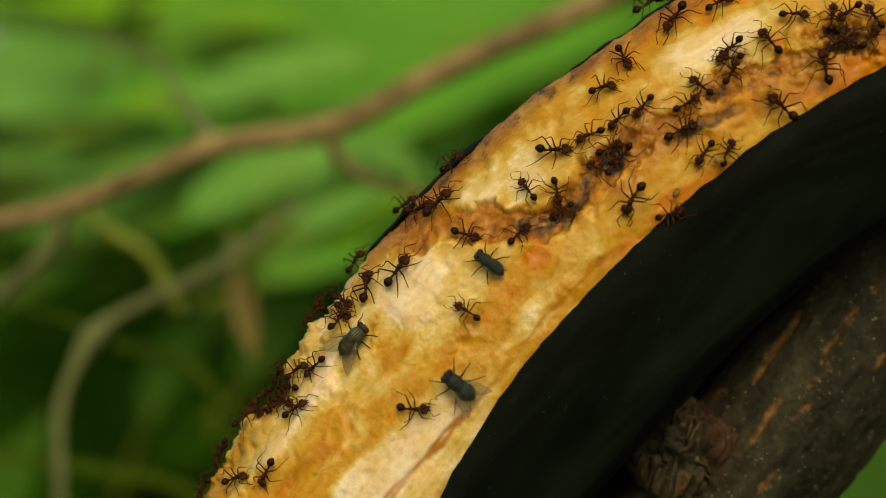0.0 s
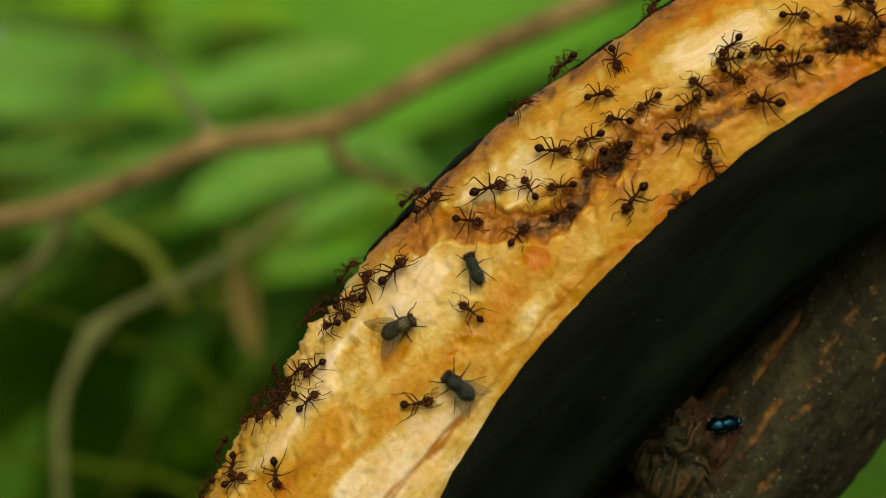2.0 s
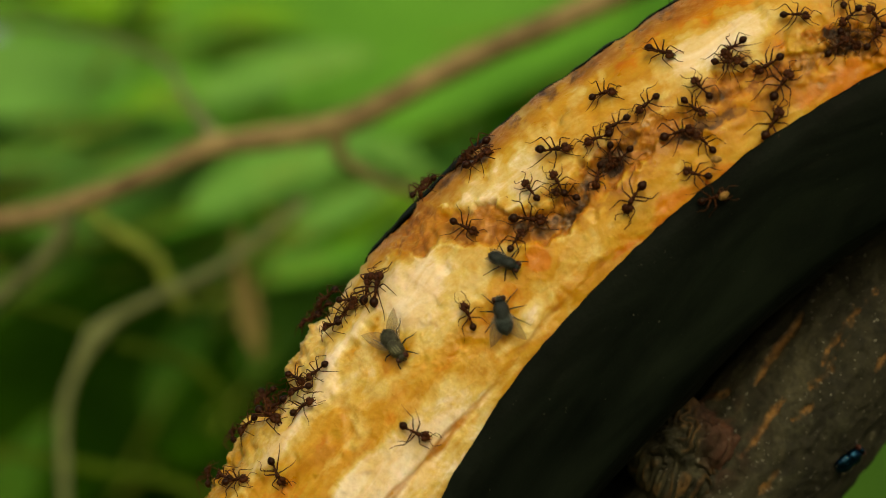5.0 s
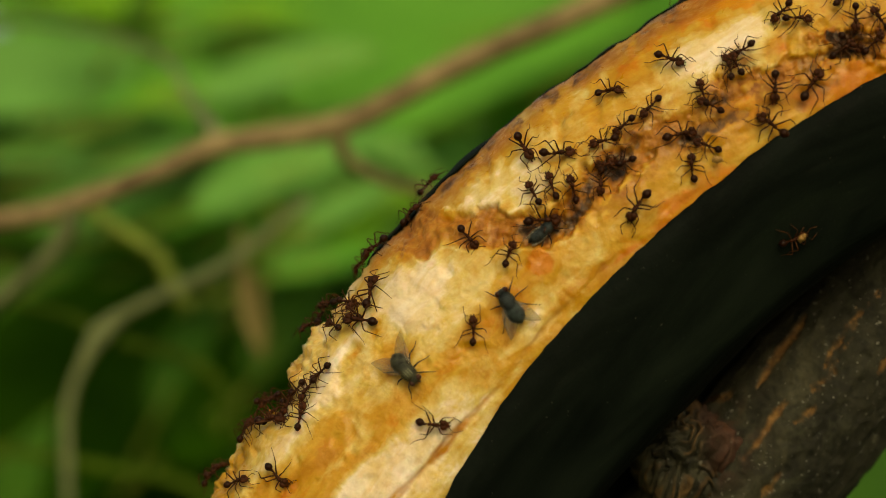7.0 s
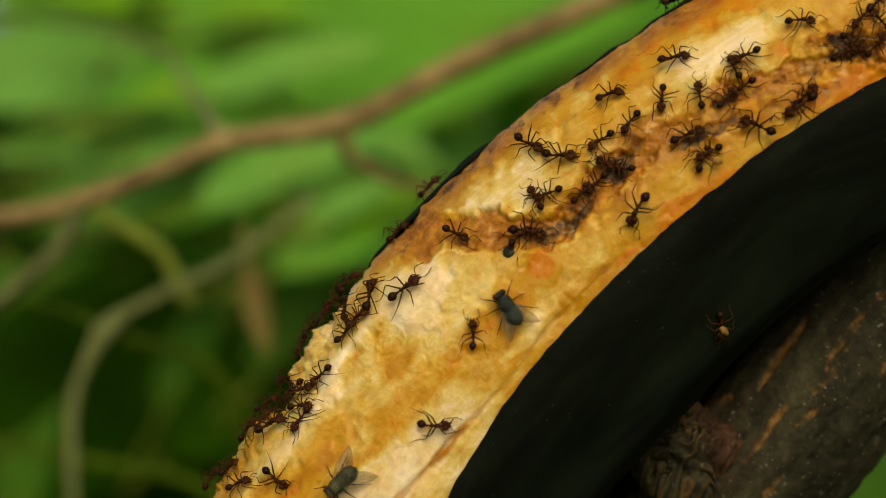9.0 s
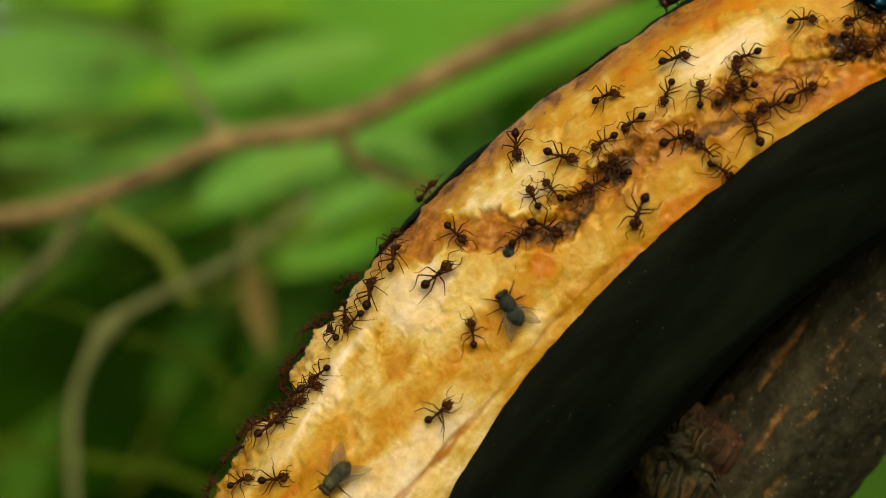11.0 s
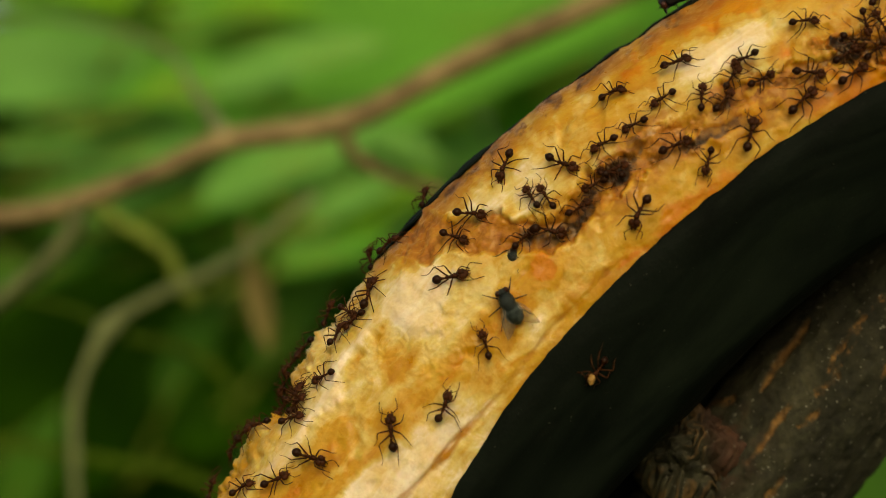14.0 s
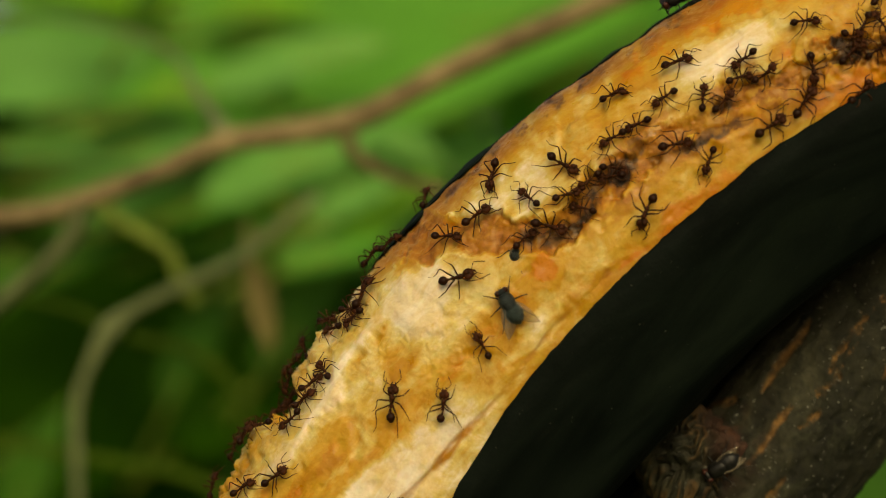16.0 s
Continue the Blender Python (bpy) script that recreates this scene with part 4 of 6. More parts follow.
def crawl(body, rows, feelers=True, dives=((0, 0, 0), (16, 0, 0))):
    """Keys an insect along rows (seconds, x, z, heading), stepping its legs as far as it goes and stirring its feelers.
    dives: rows (seconds, degrees by which it noses down, millimetres by which it sinks into the flesh)."""
    rng = random.Random(int(rows[0][1] * 100) * 7 + int(rows[0][2] * 100))
    keys, went, stride = [], 0.0, []
    for (t0, x0, z0, a0), (t1, x1, z1, a1) in zip(rows, rows[1:]):
        far = math.hypot(x1 - x0, z1 - z0)
        n = max(1, math.ceil((t1 - t0) / 0.7), math.ceil(abs(a1 - a0) / 55), min(8, math.ceil(far / 2.5)))
        n = min(n, max(1, int((t1 - t0) / 0.099)))
        for k in range(n):
            s = k / n
            e = s if far > 3 else s * s * (3 - 2 * s)
            stir = (0.0 if k == 0 else 1.0) * (0.12 if far < 3 else 0.0)
            keys.append((t0 + (t1 - t0) * s, x0 + (x1 - x0) * e + rng.uniform(-stir, stir), z0 + (z1 - z0) * e + rng.uniform(-stir, stir),
                         a0 + (a1 - a0) * e + rng.uniform(-40, 40) * stir))
            stride.append(went + far * s)
        went += far
    keys.append(rows[-1])
    stride.append(went)
    when = [d[0] for d in dives]
    walk(body, [(t, stand(x, z, a, body.get("above", 0.0)) @ pose(0, 0, -float(np.interp(t, when, [d[2] for d in dives])) * MM, 0, float(np.interp(t, when, [d[1] for d in dives])), 0)) for t, x, z, a in keys])
    legs = [c for c in body.children if c.name.startswith("leg")]
    if went > 5:
        times = np.arange(0, 16.01, 0.2)
        gone = np.interp(times, [k[0] for k in keys], stride)
        for i, leg in enumerate(legs):
            base = leg.matrix_basis.copy()
            base_q = Matrix.LocRotScale(base.translation, base.to_quaternion(), None)
            swing = [13 * math.sin(g * 2.6 + math.pi * ((i + i // 2) % 2) + i) for g in gone]
            steps = [(float(t), base_q @ pose(0, 0, 0, 0, 0, w)) for j, (t, w) in enumerate(zip(times, swing))
                     if j in (0, len(times) - 1) or abs(swing[j - 1] - w) > 0.2 or abs(swing[min(j + 1, len(times) - 1)] - w) > 0.2]
            walk(leg, steps)
    if feelers:
        for head in [c for c in body.children if c.name.startswith("head")]:
            for ant_feeler in [c for c in head.children if c.name.startswith("antenna")]:
                base = Matrix.LocRotScale(ant_feeler.matrix_basis.translation, ant_feeler.matrix_basis.to_quaternion(), None)
                walk(ant_feeler, [(t, base @ pose(0, 0, 0, 0, rng.uniform(-16, 16), rng.uniform(-22, 22))) for t in np.arange(0, 16.01, 0.8).tolist()])


def leg_mesh(name, points, radii, material):
    """A jointed leg along +x from its hip, with a thicker thigh."""
    bm = bmesh.new()
    pts = [Vector(p) * MM for p in points]
    tube(bm, pts, [r * MM for r in radii], 6)
    me = bpy.data.meshes.new(name)
    bm.to_mesh(me)
    bm.free()
    for p in me.polygons:
        p.use_smooth = True
    me.materials.append(material)
    return me


def put_legs(body, meshes, hips, turns):
    for me, (hx, hy, hz), turn in zip(meshes, hips, turns):
        other = me.copy()
        for v in other.vertices:
            v.co.y = -v.co.y
        other.flip_normals()
        for sign in (1, -1):
            leg = new("leg", other if sign > 0 else me)
            leg.parent = body
            leg.matrix_basis = pose(hx * MM, sign * hy * MM, hz * MM, 0, 0, sign * turn)


def ant_pattern():
    body = empty("ant")
    tagged(body, "dark reddish-brown long-legged ant feeding on the banana", "ant", "ants on the fruit")
    body["above"] = 0.05
    part("gaster", lumps(bmesh.new(), [(-1.66, 0, 1.05, 0.55, 0.52, 0.49, 8), (-2.02, 0, 0.98, 0.28, 0.31, 0.29, 10), (-1.28, 0, 1.06, 0.24, 0.27, 0.26, 0)], 18, 12), ANT, body, "smooth shiny blackish gaster")
    part("petiole", lumps(bmesh.new(), [(-1.06, 0, 1.0, 0.15, 0.19, 0.20, 0), (-0.84, 0, 0.97, 0.13, 0.15, 0.21, 0), (-0.95, 0, 0.90, 0.26, 0.10, 0.09, 0)], 10, 7), ANT_RED, body)
    th = lumps(bmesh.new(), [(-0.38, 0, 1.0, 0.38, 0.21, 0.24, -8), (0.02, 0, 1.05, 0.34, 0.22, 0.26, 0), (0.46, 0, 1.12, 0.40, 0.32, 0.33, -10), (0.86, 0, 1.1, 0.24, 0.17, 0.17, 0)], 12, 8)
    for sy in (0.14, -0.14):
        tube(th, [Vector((-0.5, sy, 1.16)) * MM, Vector((-0.72, sy * 1.5, 1.34)) * MM], [0.05 * MM, 0.008 * MM], 5)
        tube(th, [Vector((0.5, sy * 1.6, 1.36)) * MM, Vector((0.52, sy * 2.2, 1.56)) * MM], [0.05 * MM, 0.008 * MM], 5)
    part("thorax", th, ANT_RED, body)
    head = part("head", lumps(bmesh.new(), [(0.30, 0.27, 0.0, 0.46, 0.38, 0.36, 0), (0.30, -0.27, 0.0, 0.46, 0.38, 0.36, 0), (0.66, 0, -0.05, 0.40, 0.45, 0.32, 12), (0.55, 0.58, 0.08, 0.10, 0.06, 0.10, 0), (0.55, -0.58, 0.08, 0.10, 0.06, 0.10, 0)], 12, 9), ANT_RED, body)
    head.matrix_basis = pose(1.0 * MM, 0, 1.08 * MM, 0, 14, 0)
    feeler = leg_mesh("antenna", [(0, 0, 0), (0.45, 0.06, 0.12), (0.92, 0.05, 0.15), (1.15, -0.25, 0.0), (1.35, -0.7, -0.22), (1.5, -1.05, -0.42)], [0.05, 0.045, 0.05, 0.045, 0.05, 0.06], ANT_LEG)
    feeler2 = leg_mesh("antenna", [(0, 0, 0), (0.45, -0.06, 0.12), (0.92, -0.05, 0.15), (1.15, 0.25, 0.0), (1.35, 0.7, -0.22), (1.5, 1.05, -0.42)], [0.05, 0.045, 0.05, 0.045, 0.05, 0.06], ANT_LEG)
    for me, sign in ((feeler, 1), (feeler2, -1)):
        a = new("antenna", me)
        a.parent = head
        a.matrix_basis = pose(0.88 * MM, sign * 0.2 * MM, 0.14 * MM, 0, 0, sign * 52)
    for sign in (1, -1):
        jaw = part("mandible", tube(bmesh.new(), [Vector(p) * MM for p in ((0, 0, 0), (0.2, sign * 0.05, -0.04), (0.36, -sign * 0.08, -0.06))], [0.10 * MM, 0.09 * MM, 0.02 * MM], 6), ANT_RED, head)
        jaw.matrix_basis = pose(0.96 * MM, sign * 0.18 * MM, -0.14 * MM)
    thigh = (0.085, 0.105, 0.080, 0.066, 0.070, 0.046, 0.034, 0.022)
    fore = leg_mesh("leg", [(0, 0, 0), (0.32, 0, 0.25), (0.80, -0.03, 0.48), (1.05, 0.04, 0.46), (1.28, 0.34, -0.05), (1.46, 0.66, -0.62), (1.66, 0.90, -0.86), (1.92, 1.12, -0.9)], thigh, ANT_LEG)
    middle = leg_mesh("leg", [(0, 0, 0), (0.38, 0, 0.34), (0.98, 0.05, 0.76), (1.20, 0.0, 0.80), (1.34, -0.10, 0.66), (1.72, -0.46, -0.34), (2.02, -0.76, -0.84), (2.44, -1.04, -0.9)], thigh, ANT_LEG)
    hind = leg_mesh("leg", [(0, 0, 0), (0.48, 0, 0.36), (1.26, 0.10, 0.84), (1.56, 0.10, 0.88), (1.72, 0.0, 0.74), (2.28, -0.56, -0.30), (2.72, -0.92, -0.84), (3.30, -1.18, -0.9)], thigh, ANT_LEG)
    put_legs(body, (fore, middle, hind), ((0.62, 0.2, 0.92), (0.15, 0.2, 0.88), (-0.3, 0.18, 0.88)), (56, 98, 132))
    return body


def wing_mesh(length, width, seed):
    """A thin veined wing pointing to -x, hinge at the origin."""
    bm = bmesh.new()
    rim = []
    n = 22
    for i in range(n):
        s = i / (n - 1)
        rim.append((-length * s, width * 0.30 * math.sin(math.pi * s ** 0.7), 0.03 * length * math.sin(3 * s)))
    for i in range(n - 2, 0, -1):
        s = i / (n - 1)
        rim.append((-length * s, -width * 0.70 * math.sin(math.pi * s ** 0.85) ** 0.8, 0.03 * length * math.sin(3 * s)))
    top = [bm.verts.new(Vector(p) * MM) for p in rim]
    low = [bm.verts.new((Vector(p) - Vector((0, 0, 0.015))) * MM) for p in rim]
    bm.faces.new(top)
    bm.faces.new(list(reversed(low)))
    for i in range(len(rim)):
        j = (i + 1) % len(rim)
        bm.faces.new((top[i], low[i], low[j], top[j]))
    return bm


def loft(stations, sides=22, rough=0.03, seed=0):
    """A rounded body through stations (x, half width, half height, middle height), in millimetres."""
    bm = bmesh.new()
    xs = [s[0] for s in stations][::-1]
    fine = np.linspace(stations[0][0], stations[-1][0], 26)
    loops = []
    for i, x in enumerate(fine):
        w, h, c = (float(np.interp(x, xs, [s[k] for s in stations][::-1])) for k in (1, 2, 3))
        ring = []
        for k in range(sides):
            t = 2 * math.pi * k / sides
            bumpy = 1 + rough * noise.noise((x * 2.2 + seed, math.cos(t) * 2.2, math.sin(t) * 2.2))
            ring.append(bm.verts.new((x * MM, w * math.cos(t) * bumpy * MM, (c + h * math.sin(t) * bumpy) * MM)))
        loops.append(ring)
    for p, q in zip(loops, loops[1:]):
        for k in range(sides):
            bm.faces.new((p[k], p[(k + 1) % sides], q[(k + 1) % sides], q[k]))
    bm.faces.new(loops[0])
    bm.faces.new(list(reversed(loops[-1])))
    bmesh.ops.recalc_face_normals(bm, faces=bm.faces)
    return bm


def fly_body(name, label, shell, stripe, slim=1.0, spread=22, reach=5.0, chest=None):
    body = empty(name)
    tagged(body, label, "fly", "flies on the fruit")
    body["above"] = 0.05
    s = slim
    part("thorax", loft([(2.05, 0.22 * s, 0.25, 1.65), (1.92, 0.62 * s, 0.60, 1.67), (1.6, 0.95 * s, 0.86, 1.70), (1.1, 1.13 * s, 1.0, 1.75), (0.5, 1.16 * s, 1.02, 1.78), (0.0, 1.05 * s, 0.95, 1.78), (-0.4, 0.88 * s, 0.80, 1.85), (-0.75, 0.56 * s, 0.48, 2.0), (-0.92, 0.12 * s, 0.12, 2.05)]), chest or shell, body)
    part("abdomen", loft([(0.6, 0.7 * s, 0.5, 1.6), (0.25, 1.08 * s, 0.80, 1.58), (-0.3, 1.26 * s, 0.95, 1.57), (-1.1, 1.34 * s, 1.0, 1.52), (-1.8, 1.22 * s, 0.92, 1.44), (-2.35, 0.92 * s, 0.72, 1.36), (-2.7, 0.45 * s, 0.4, 1.27), (-2.92, 0.08 * s, 0.1, 1.24)], 22, 0.04, 5), shell, body, "dark grey bristly abdomen")
    head = part("head", lumps(bmesh.new(), [(0, 0, 0, 0.56, 0.98 * slim, 0.78, 0), (0.32, 0, -0.25, 0.3, 0.3, 0.35, 0)], 14, 10), chest or shell, body)
    head.matrix_basis = pose(2.14 * MM, 0, 1.62 * MM, 0, 12, 0)
    for sign in (1, -1):
        part("eye", lumps(bmesh.new(), [(0.08, sign * 0.62 * slim, 0.14, 0.46, 0.44, 0.62, 0)], 14, 10), FLY_EYE, head, "dark red compound eye")
    for sign in (1, -1):
        part("antenna", tube(bmesh.new(), [Vector(p) * MM for p in ((0.45, sign * 0.12, 0.1), (0.68, sign * 0.16, -0.05), (0.85, sign * 0.3, 0.05))], [0.06 * MM, 0.05 * MM, 0.01 * MM], 5), FLY_BLACK, head)
    part("proboscis", tube(bmesh.new(), [Vector(p) * MM for p in ((0.35, 0, -0.4), (0.45, 0, -0.85), (0.5, 0, -1.25))], [0.16 * MM, 0.12 * MM, 0.2 * MM], 8), FLY_BLACK, head)
    if stripe is not None:
        for sy in (-0.52, -0.18, 0.18, 0.52):
            pts = [Vector((x, sy * slim, 1.755 + 0.97 * math.sqrt(max(0.02, 1 - ((x - 0.75) / 1.27) ** 2 - (sy / 1.04) ** 2)))) * MM for x in (-0.2, 0.2, 0.6, 1.0, 1.4, 1.7)]
            part("stripe", tube(bmesh.new(), pts, [0.04 * MM, 0.10 * MM, 0.11 * MM, 0.11 * MM, 0.10 * MM, 0.04 * MM], 6), stripe, body, "pale dusted stripe")
        for x, w in ((-0.6, 0.9), (-1.1, 1.0), (-1.65, 0.9)):
            pts = [Vector((x - 0.1 * abs(q), q * w * slim, 1.58 + 0.92 * math.sqrt(max(0.05, 1 - (q * w / 1.02) ** 2)) - 0.2 * abs(x + 0.9))) * MM for q in (-1, -0.6, -0.2, 0.2, 0.6, 1)]
            part("stripe", tube(bmesh.new(), pts, [0.02 * MM, 0.06 * MM, 0.05 * MM, 0.05 * MM, 0.06 * MM, 0.02 * MM], 6), stripe, body, "pale dusted stripe")
    bristles = bmesh.new()
    rng = random.Random(4)
    for k in range(110):
        x, q = rng.uniform(-2.6, 1.7), rng.uniform(-0.85, 0.85)
        z = 2.25 - 0.55 * q * q - (0.35 if x < -0.9 else 0) - max(0, -x - 1.6) * 0.35
        base = Vector((x, q * slim, z))
        tube(bristles, [base * MM, (base + Vector((-0.36, q * 0.2, 0.28))) * MM], [0.022 * MM, 0.005 * MM], 3)
    part("bristles", bristles, FLY_BLACK, body)
    for sign in (1, -1):
        wing = part("wing", wing_mesh(reach, 0.42 * reach, 1), WING, body, "clear veined wing")
        for v in wing.data.vertices:
            v.co.y *= sign
        wing.matrix_basis = pose(0.35 * MM, sign * 0.72 * slim * MM, 2.25 * MM, sign * 10, -10, -sign * spread)
        for y0, y1 in ((0.0, 0.35), (-0.05, -0.35), (-0.1, -0.95)):
            part("vein", tube(bmesh.new(), [Vector(p) * MM for p in ((-0.1, sign * y0, 0.03), (-0.48 * reach, sign * (y0 + y1) * 0.6, 0.16), (-0.9 * reach, sign * y1, 0.09))], [0.035 * MM, 0.025 * MM, 0.012 * MM], 4), FLY_BLACK, wing)
    thick = (0.11, 0.13, 0.11, 0.085, 0.07, 0.055, 0.04)
    fore = leg_mesh("leg", [(0, 0, 0), (0.7, 0, 0.1), (1.25, 0, 0.25), (1.6, 0, -0.1), (2.0, 0, -0.75), (2.4, 0, -1.1), (2.9, 0, -1.2)], thick, FLY_BLACK)
    hind = leg_mesh("leg", [(0, 0, 0), (0.9, 0, 0.15), (1.6, 0, 0.4), (2.05, 0, 0.0), (2.5, 0, -0.7), (3.0, 0, -1.1), (3.7, 0, -1.2)], thick, FLY_BLACK)
    put_legs(body, (fore, fore, hind), ((1.3, 0.5, 1.2), (0.6, 0.6, 1.15), (0.0, 0.55, 1.15)), (38, 88, 138))
    return body


ANT_PATTERN = ant_pattern()
ANTS = [ANT_PATTERN] + [copy_thing(ANT_PATTERN, Matrix.Identity(4)) for _ in range(70 - 1)]


def ant(size):
    """One ant, of that size against the pattern, with its legs set a little differently."""
    body = ANTS.pop()
    rng = random.Random(len(ANTS))
    body.scale = (size, size, size)
    for leg in body.children:
        if leg.name.startswith("leg"):
            p, q, _ = leg.matrix_basis.decompose()
            leg.matrix_basis = Matrix.LocRotScale(p, q, None) @ pose(0, 0, 0, 0, rng.uniform(-8, 8), rng.uniform(-20, 20))
        if leg.name.startswith("gaster"):
            leg.matrix_basis = pose(-0.9 * MM, 0, 1.0 * MM, 0, rng.uniform(-18, 25), rng.uniform(-14, 14)) @ pose(0.9 * MM, 0, -1.0 * MM)
        if leg.name.startswith("head"):
            leg.matrix_basis = leg.matrix_basis @ pose(0, 0, 0, 0, rng.uniform(-10, 25), rng.uniform(-22, 22))
    return body


def grey_fly(shell=FLY_GREY):
    body = fly_body("grey_fly", "bristly grey fly with striped back and clear wings", shell, FLY_STRIPE if shell is FLY_GREY else None, 1.0, 27 if shell is FLY_GREY else 23, 5.4 if shell is FLY_GREY else 4.9, None if shell is FLY_GREY else FLY_CHEST)
    body.scale = (0.88, 0.88, 0.88)
    return body


def small_fly():
    body = fly_body("small_fly", "small dark slender fly with folded wings", FLY_CHEST, None, 0.85, 5, 3.5)
    body.scale = (0.78, 0.78, 0.78)
    return body


def black_fly():
    body = fly_body("black_fly", "black bristly fly with wings folded along its back", FLY_BLACK, None, 1.0, 5, 4.0)
    body.scale = (0.95, 0.95, 0.95)
    return body


def bottle_fly():
    body = fly_body("bottle_fly", "shiny metallic blue-green bottle fly", FLY_BLUE, None, 1.12, 3, 2.9)
    body.scale = (0.85, 0.85, 0.85)
    return body


def midge():
    body = fly_body("midge", "tiny dark midge flying past the twigs", FLY_BLACK, None, 0.8, 40, 4.0)
    body.scale = (0.42, 0.42, 0.42)
    return body


def fly_past(body, rows):
    """Keys a flight along rows (seconds, x, z, depth, heading), in millimetres on the fruit's plane."""
    walk(body, [(t, Matrix.Translation(lift(x, z, y)) @ pose(0, 0, 0, 0, -h, 0)) for t, x, z, y, h in rows])


def crumb():
    """A crumb of fruit, as an ant carries it off."""
    bm = lumps(bmesh.new(), [(0, 0, 0.9, 0.55, 0.45, 0.42, 20), (0.28, 0.2, 1.0, 0.36, 0.34, 0.3, 0), (-0.25, -0.18, 0.75, 0.34, 0.36, 0.3, 0)], 12, 8)
    for v in bm.verts:
        v.co += v.co.normalized() * 0.00012 * noise.noise(v.co * 2600)
    body = part("crumb", bm, CRUMB)
    body["above"] = 0.5
    return tagged(body, "amber crumb of banana flesh carried by an ant", "crumb")


# ---------------------------------------------------------------- what moves
def motions():
    crawl(ant(1.06), [(0, 14.21, 12.14, -2), (3, 14.2, 12.22, -3), (6.5, 14.17, 12.36, 0), (8, 14.52, 12.25, -4), (9, 14.55, 12.42, -7), (11.5, 14.55, 12.34, -17), (13.5, 14.62, 11.93, -25), (15.5, 14.41, 11.78, -31), (16, 14.41, 11.78, -31)])
    crawl(ant(0.97), [(0, 23.18, 23.64, -65), (0.5, 22.61, 23.55, -65), (1.5, 21.82, 23.22, -75), (2.5, 22.42, 23.65, -65), (3, 23.34, 24.97, -30), (3.5, 26.47, 24.64, -30), (4, 27.26, 24.85, -29), (6.5, 28.67, 24.29, -30), (7, 28.56, 24.23, -31), (8, 28.45, 24.72, -9), (9, 28.9, 24.71, 0), (11.5, 28.84, 24.52, 5), (13.5, 29.08, 24.5, 3), (15.5, 29.09, 24.45, 7), (16, 28.9, 24.6, 11)])
    crawl(ant(0.89), [(0, 20.5, 20.04, 1), (1.5, 20.75, 19.5, -3), (2, 19.97, 19.19, 0), (3, 19.77, 19.19, 11), (4, 20.08, 19.07, 8), (6.5, 20.96, 20.26, -2), (8, 21.13, 20.4, 2), (9, 20.83, 20.17, 5), (11.5, 20.23, 19.84, 15), (12.5, 20.71, 20.64, 16), (13.5, 20.8, 20.68, 10), (15.5, 20.91, 20.45, 11), (16, 20.91, 20.45, 11)])
    crawl(ant(0.88), [(0, 25.36, 17.82, -129), (1.5, 25.93, 18.36, -144), (3, 26.31, 18.76, -150), (4, 25.94, 18.35, -141), (6.5, 25.38, 18.26, -137), (8, 26.99, 18.86, -129), (9, 27.22, 19.74, -92), (11.5, 27.94, 20.52, -108), (13.5, 27.16, 20, -144), (15.5, 27.16, 20.17, -144), (16, 27.16, 20.17, -144)])
    crawl(ant(0.88), [(0, 22.21, 16.07, -131), (3, 22.24, 16.12, -214), (4, 22.05, 15.67, -151), (6.5, 22.17, 15.65, -141), (8, 23.2, 16.65, -120), (9, 23.19, 16.56, -121), (11.5, 23.48, 16.7, -146), (13.5, 23.55, 16.65, -156), (15.5, 23.7, 16.81, -156), (16, 23.7, 16.81, -156)])
    crawl(ant(0.91), [(0, 18.64, 14.07, -165), (3, 18.67, 13.76, -156), (6.5, 19.88, 14.15, -170), (8, 20.09, 14.18, -150), (9, 19.44, 14.39, -150), (11.5, 19.87, 14.3, -158), (13.5, 19.44, 14.08, -152), (15.5, 20.55, 15.1, -153), (16, 20.55, 15.1, -153)])
    crawl(ant(0.88), [(0, 21.14, 12.71, 27), (3, 21.77, 12.94, 10), (6.5, 20.49, 10.94, -162), (8, 20.27, 11.93, -209), (11.5, 20.62, 11.2, -197), (13.5, 20.23, 11.04, -190), (15.5, 20.37, 10.45, -170), (16, 20.37, 10.45, -170)])
    crawl(ant(0.88), [(0, 19.71, 10.07, 157), (3, 19.24, 9.83, 214), (6.5, 19.99, 8.79, 295), (8, 19.09, 9.25, 222), (11.5, 18.62, 9.34, 210), (13.5, 18.33, 9.29, 204), (15.5, 17.41, 9.95, 222), (16, 17.41, 9.95, 222)])
    crawl(ant(1.07), [(0, 30.32, 14.82, 26), (3, 30.02, 14.4, 15), (6.5, 29.92, 14.72, 14), (8, 29.09, 14.72, 17), (9, 30.72, 15.14, 20), (11.5, 28.94, 14.84, 17), (13.5, 28.66, 14.36, 21), (15.5, 28.55, 14.38, 12), (16, 28.55, 14.38, 12)])
    crawl(ant(0.88), [(0, 32.86, 12.07, -129), (1.5, 33.29, 13.57, -256), (3, 32.95, 13.51, -237), (6.5, 32.81, 13.69, -222), (8, 32.91, 12.93, -138), (11.5, 32.66, 13.41, -225), (13.5, 32.69, 12.29, -107), (15.5, 32.55, 12.42, -113), (16, 32.55, 12.42, -113)])
